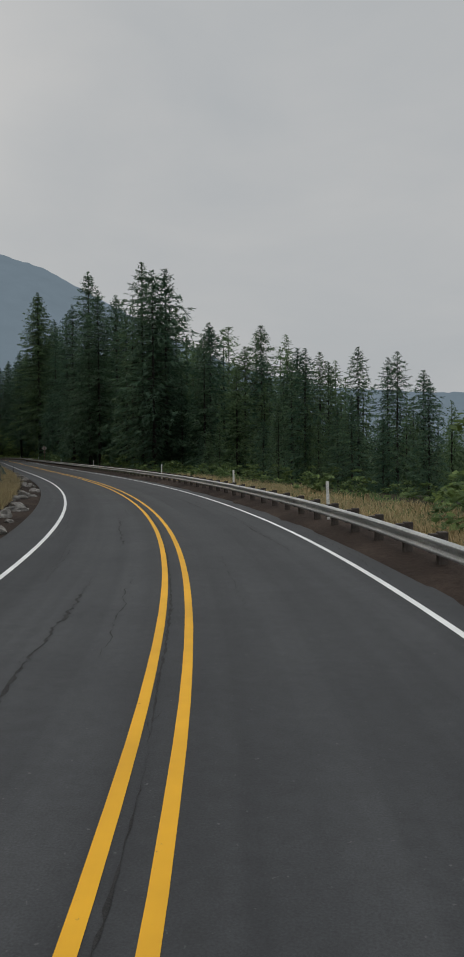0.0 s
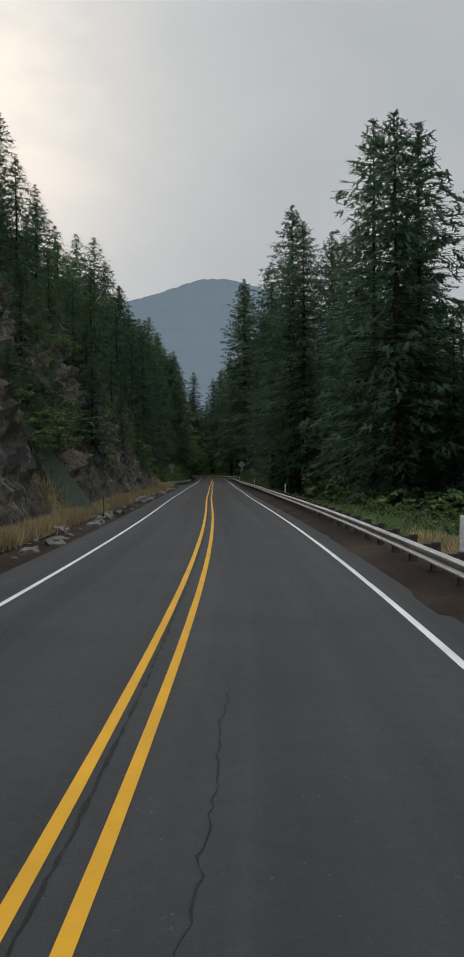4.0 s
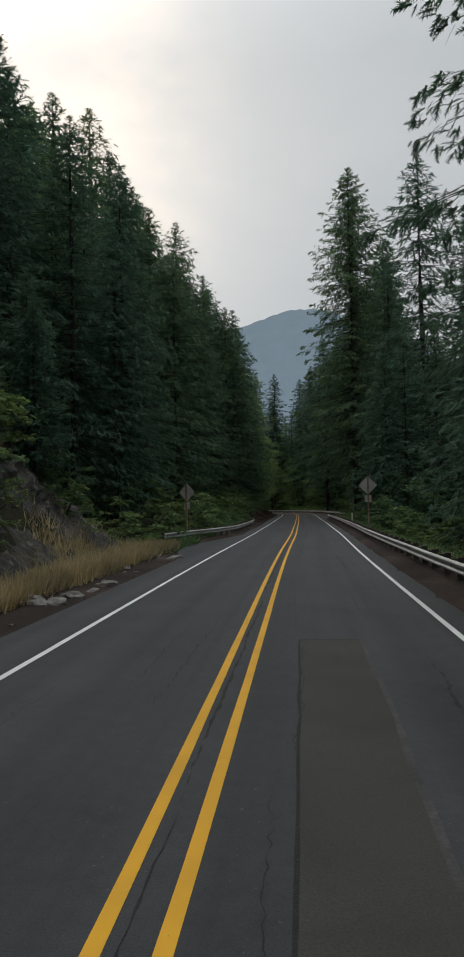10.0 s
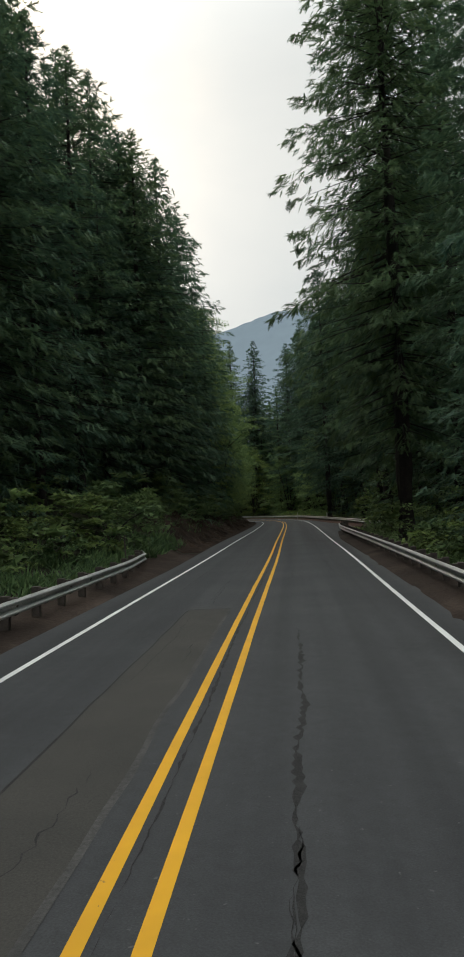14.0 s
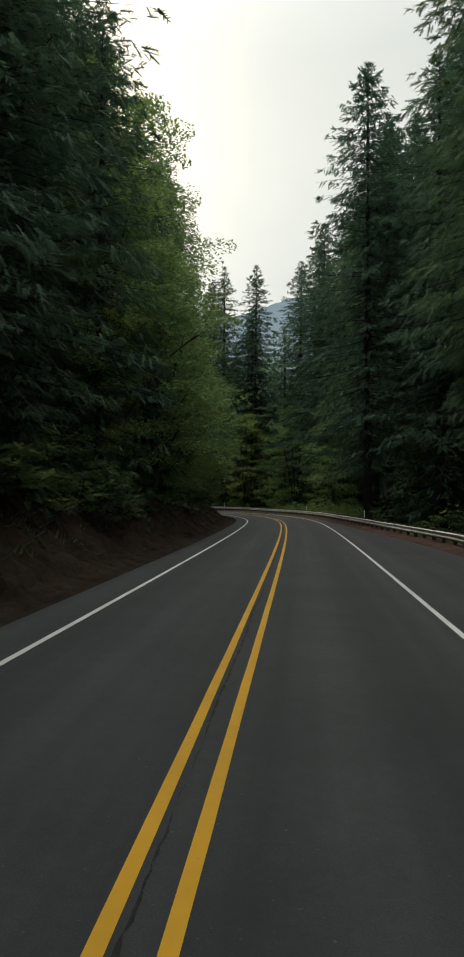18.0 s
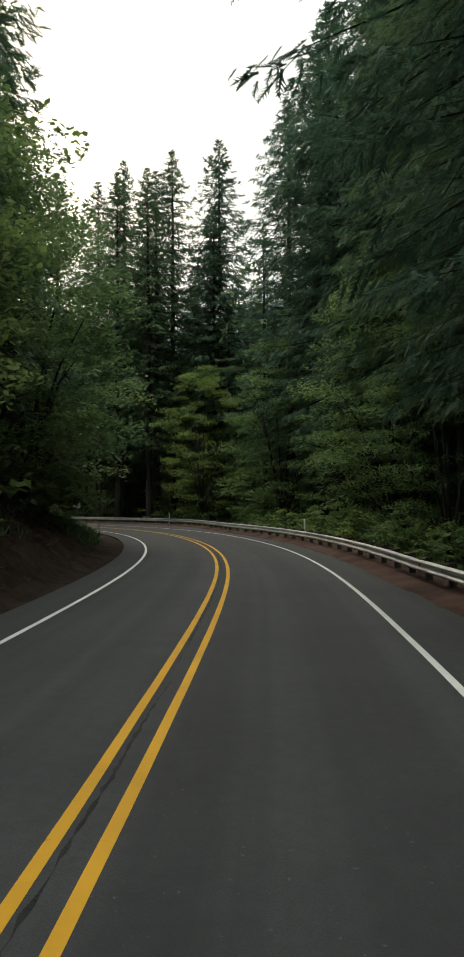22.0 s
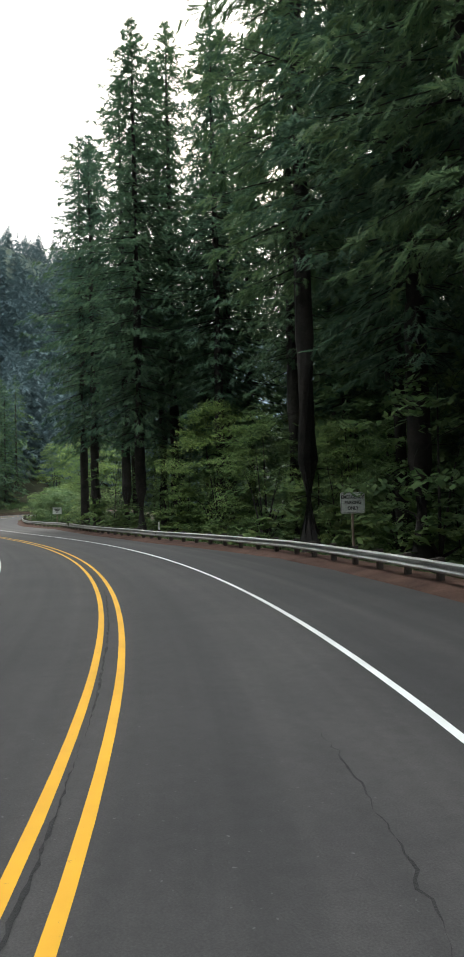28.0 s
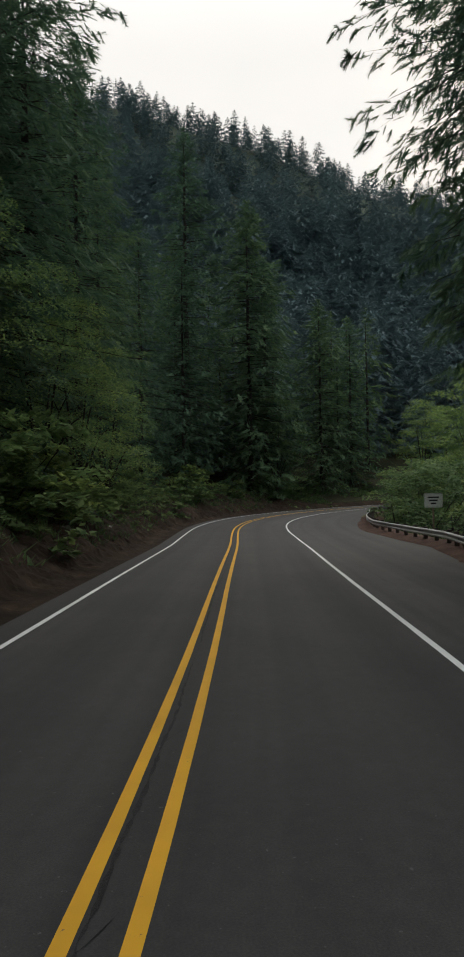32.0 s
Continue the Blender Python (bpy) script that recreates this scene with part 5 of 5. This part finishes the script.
def marker(s, off, tall, mat=MARKER, label="slim white delineator post behind the guardrail"):
    root = tagged(new("delineator_post"), label, "marker post", "delineator posts")
    p = at(s, off, ground_height(s, off) - 0.03)
    root.matrix_basis = Matrix.Translation(p) @ Matrix.Rotation(heading(s) + dice.uniform(-0.1, 0.1), 4, "Z") @ Matrix.Rotation(dice.uniform(-0.03, 0.03), 4, "Y")
    part("stake", box_bm(0.10 if mat is MARKER else 0.055, 0.03, tall, (0, 0, tall / 2), 0.006), mat, root)
    part("reflector", box_bm(0.08 if mat is MARKER else 0.045, 0.006, 0.12, (0, -0.019, tall - 0.14), 0.002), SIGNWHITE if mat is MARKER else INK, root)


for s, o in ((49, 5.3), (64, 5.3), (87, 5.6), (128, 5.8), (171, 5.9), (230, 5.8), (327, 6.8), (360, 6.6), (395, 9.3), (440, 8.8)):
    marker(s, o, 1.25)
for s, o in ((110, -5.4), (374, -4.9), (380, -4.9), (386, -5.1), (240, -6.0)):
    marker(s, o, 1.2, POSTWOOD, "thin dark marker stake on the road shoulder")


# ---- cracks and patches in the asphalt ----
def crack(s, off, run, wander, seed, wide=0.03, jag=0.03):
    """A jagged crack with short side branches."""
    rnd = random.Random(seed)
    verts, faces = [], []

    def thread(s, o, run, drift, wide):
        n = max(int(run / 0.11), 4)
        base, home, sway = len(verts), o, 0.0
        for k in range(n + 1):
            w = wide * (0.1 if rnd.random() < 0.2 else rnd.uniform(0.25, 1.0)) * min(1, 5 * k / n + 0.1, 5 * (n - k) / n + 0.05)
            sway += rnd.gauss(0, 0.012) - 0.03 * sway
            o = home + drift * 0.11 * k + sway * min(1.0, jag / 0.03) + rnd.gauss(0, jag * 0.55)
            q = s + 0.11 * k
            verts.extend((at(q, o - w / 2, 0.0042), at(q, o + w / 2, 0.0042)))
            if k and wide > 0.015 and rnd.random() < 0.03:
                spurs.append((q, o))
        for k in range(n):
            faces.append((base + 2 * k, base + 2 * k + 1, base + 2 * k + 3, base + 2 * k + 2))

    spurs = []
    thread(s, off, run, wander, wide)
    for q, o in list(spurs):
        thread(q, o, rnd.uniform(0.25, 0.7), rnd.choice((-1, 1)) * rnd.uniform(0.15, 0.45), 0.012)
    piece("crack", mesh_of("crack", verts, faces, CRACK), road)


for k in range(100):
    s = dice.uniform(0, 250) if k < 90 else dice.uniform(250, 560)
    lane = dice.choice((-2.9, -2.4, -1.1, -0.7, 0.75, 1.0, 2.2, 2.9, 3.9))
    crack(s, lane + dice.uniform(-0.25, 0.25), dice.uniform(2, 10) if k < 90 else dice.uniform(1, 3.5), dice.uniform(-0.012, 0.012), 200 + k, dice.uniform(0.012, 0.028))
for s, o, run in ((186, 0.95, 9), (203, 1.0, 11), (207, 0.97, 8), (150, 2.75, 14), (178, 2.5, 9),  (97, 0.72, 9), (110, 0.6, 7), (120, 0.5, 6), (30, -1.6, 10), (44, -1.2, 9), (55, 2.3, 8), (43, 2.7, 7)):
    crack(s, o, run, 0.0, int(700 + s), 0.07)
crack(212.5, 1.08, 11.5, 0.0, 931, 0.11, 0.022)
for s, o, run in ((392, 2.3, 4), (383, 2.4, 4), (376, 2.2, 3)):
    crack(s, o, run, 0.0, int(700 + s), 0.03)
for s in range(-10, 560, 14):
    crack(s, dice.uniform(-0.085, -0.05), 13.9, 0.0, 900 + s, 0.055, 0.011)


def asphalt_patch(s0, s1, o0, o1, z):
    ss = list(np.arange(s0, s1, 0.8)) + [s1]
    piece("asphalt_patch", strip("asphalt_patch", ss, lambda s: o0 + 0.03 * lumps(s, o0, 1.1), lambda s: o1 + 0.05 * lumps(s, o1, 1.3), lambda s, o: z, [PATCH], 3), road, None, "brownish rectangular asphalt repair")
    piece("patch_edge", strip("patch_edge", ss, lambda s: o0 - 0.02 + 0.03 * lumps(s, o0, 1.1), lambda s: o0 + 0.012 + 0.03 * lumps(s, o0, 1.1) + 0.012 * lumps(s, o0, 0.7, 5.0), lambda s, q: z + 0.0015, [CRACK], 1), road, None, "dark open joint along the repair")
    piece("patch_edge", strip("patch_edge", ss, lambda s: o1 - 0.035 + 0.05 * lumps(s, o1, 1.3), lambda s: o1 + 0.035 + 0.05 * lumps(s, o1, 1.3) + 0.02 * lumps(s, o1, 0.7, 5.0), lambda s, q: z + 0.0015, [JOINT], 1), road, None, "pale worn edge of the repair")
    for q in (s1,):
        piece("patch_edge", strip("patch_edge", [q - 0.02, q + 0.02], lambda s: o0, lambda s: o1, lambda s, o: z + 0.0018 + 0.0001 * math.sin(9 * o), [CRACK], 6), road, None, "dark cross joint of the repair")


asphalt_patch(142, 165, 0.87, 1.88, 0.003)
asphalt_patch(116, 146, -1.65, -0.5, 0.003)
asphalt_patch(212, 227, -1.5, -0.5, 0.003)
piece("road_seam", strip("road_seam", [313.88, 313.96, 314.05], lambda s: -3.05, lambda s: -0.85 - 2.0 * abs(s - 313.96), lambda s, o: 0.0042 , [JOINT], 8), road, None, "pale transverse seam across the lane")
for s, o, run in ((310.6, -1.48, 0.26), (285.9, 0.3, 0.3)):
    piece("tar_spot", strip("tar_spot", [s, s + run * 0.3, s + run * 0.7, s + run], lambda q: o - 0.07 * math.sin(math.pi * min(max((q - s) / run, 0.08), 0.92)), lambda q: o + 0.1 * math.sin(math.pi * min(max((q - s) / run, 0.05), 0.9)), lambda q, v: 0.0062, [CRACK], 2), road, None, "small dark tar spot on the lane")
piece("paint_smear", strip("paint_smear", [384.85, 384.95, 385.05, 385.15], lambda s: -0.55 - 1.6 * (s - 384.9), lambda s: -0.14 - 0.9 * (385.15 - s), lambda s, o: 0.0045, [SIGNBACK], 4), road, None, "smeared scrap of white paint")
piece("paint_smear", strip("paint_smear", list(np.arange(461, 471, 0.5)), lambda s: 4.48 + 0.004 * (470 - s), lambda s: 4.52 + 0.004 * (470 - s), lambda s, o: 0.0045, [PATCH], 1), road, None, "faint old white parking line")
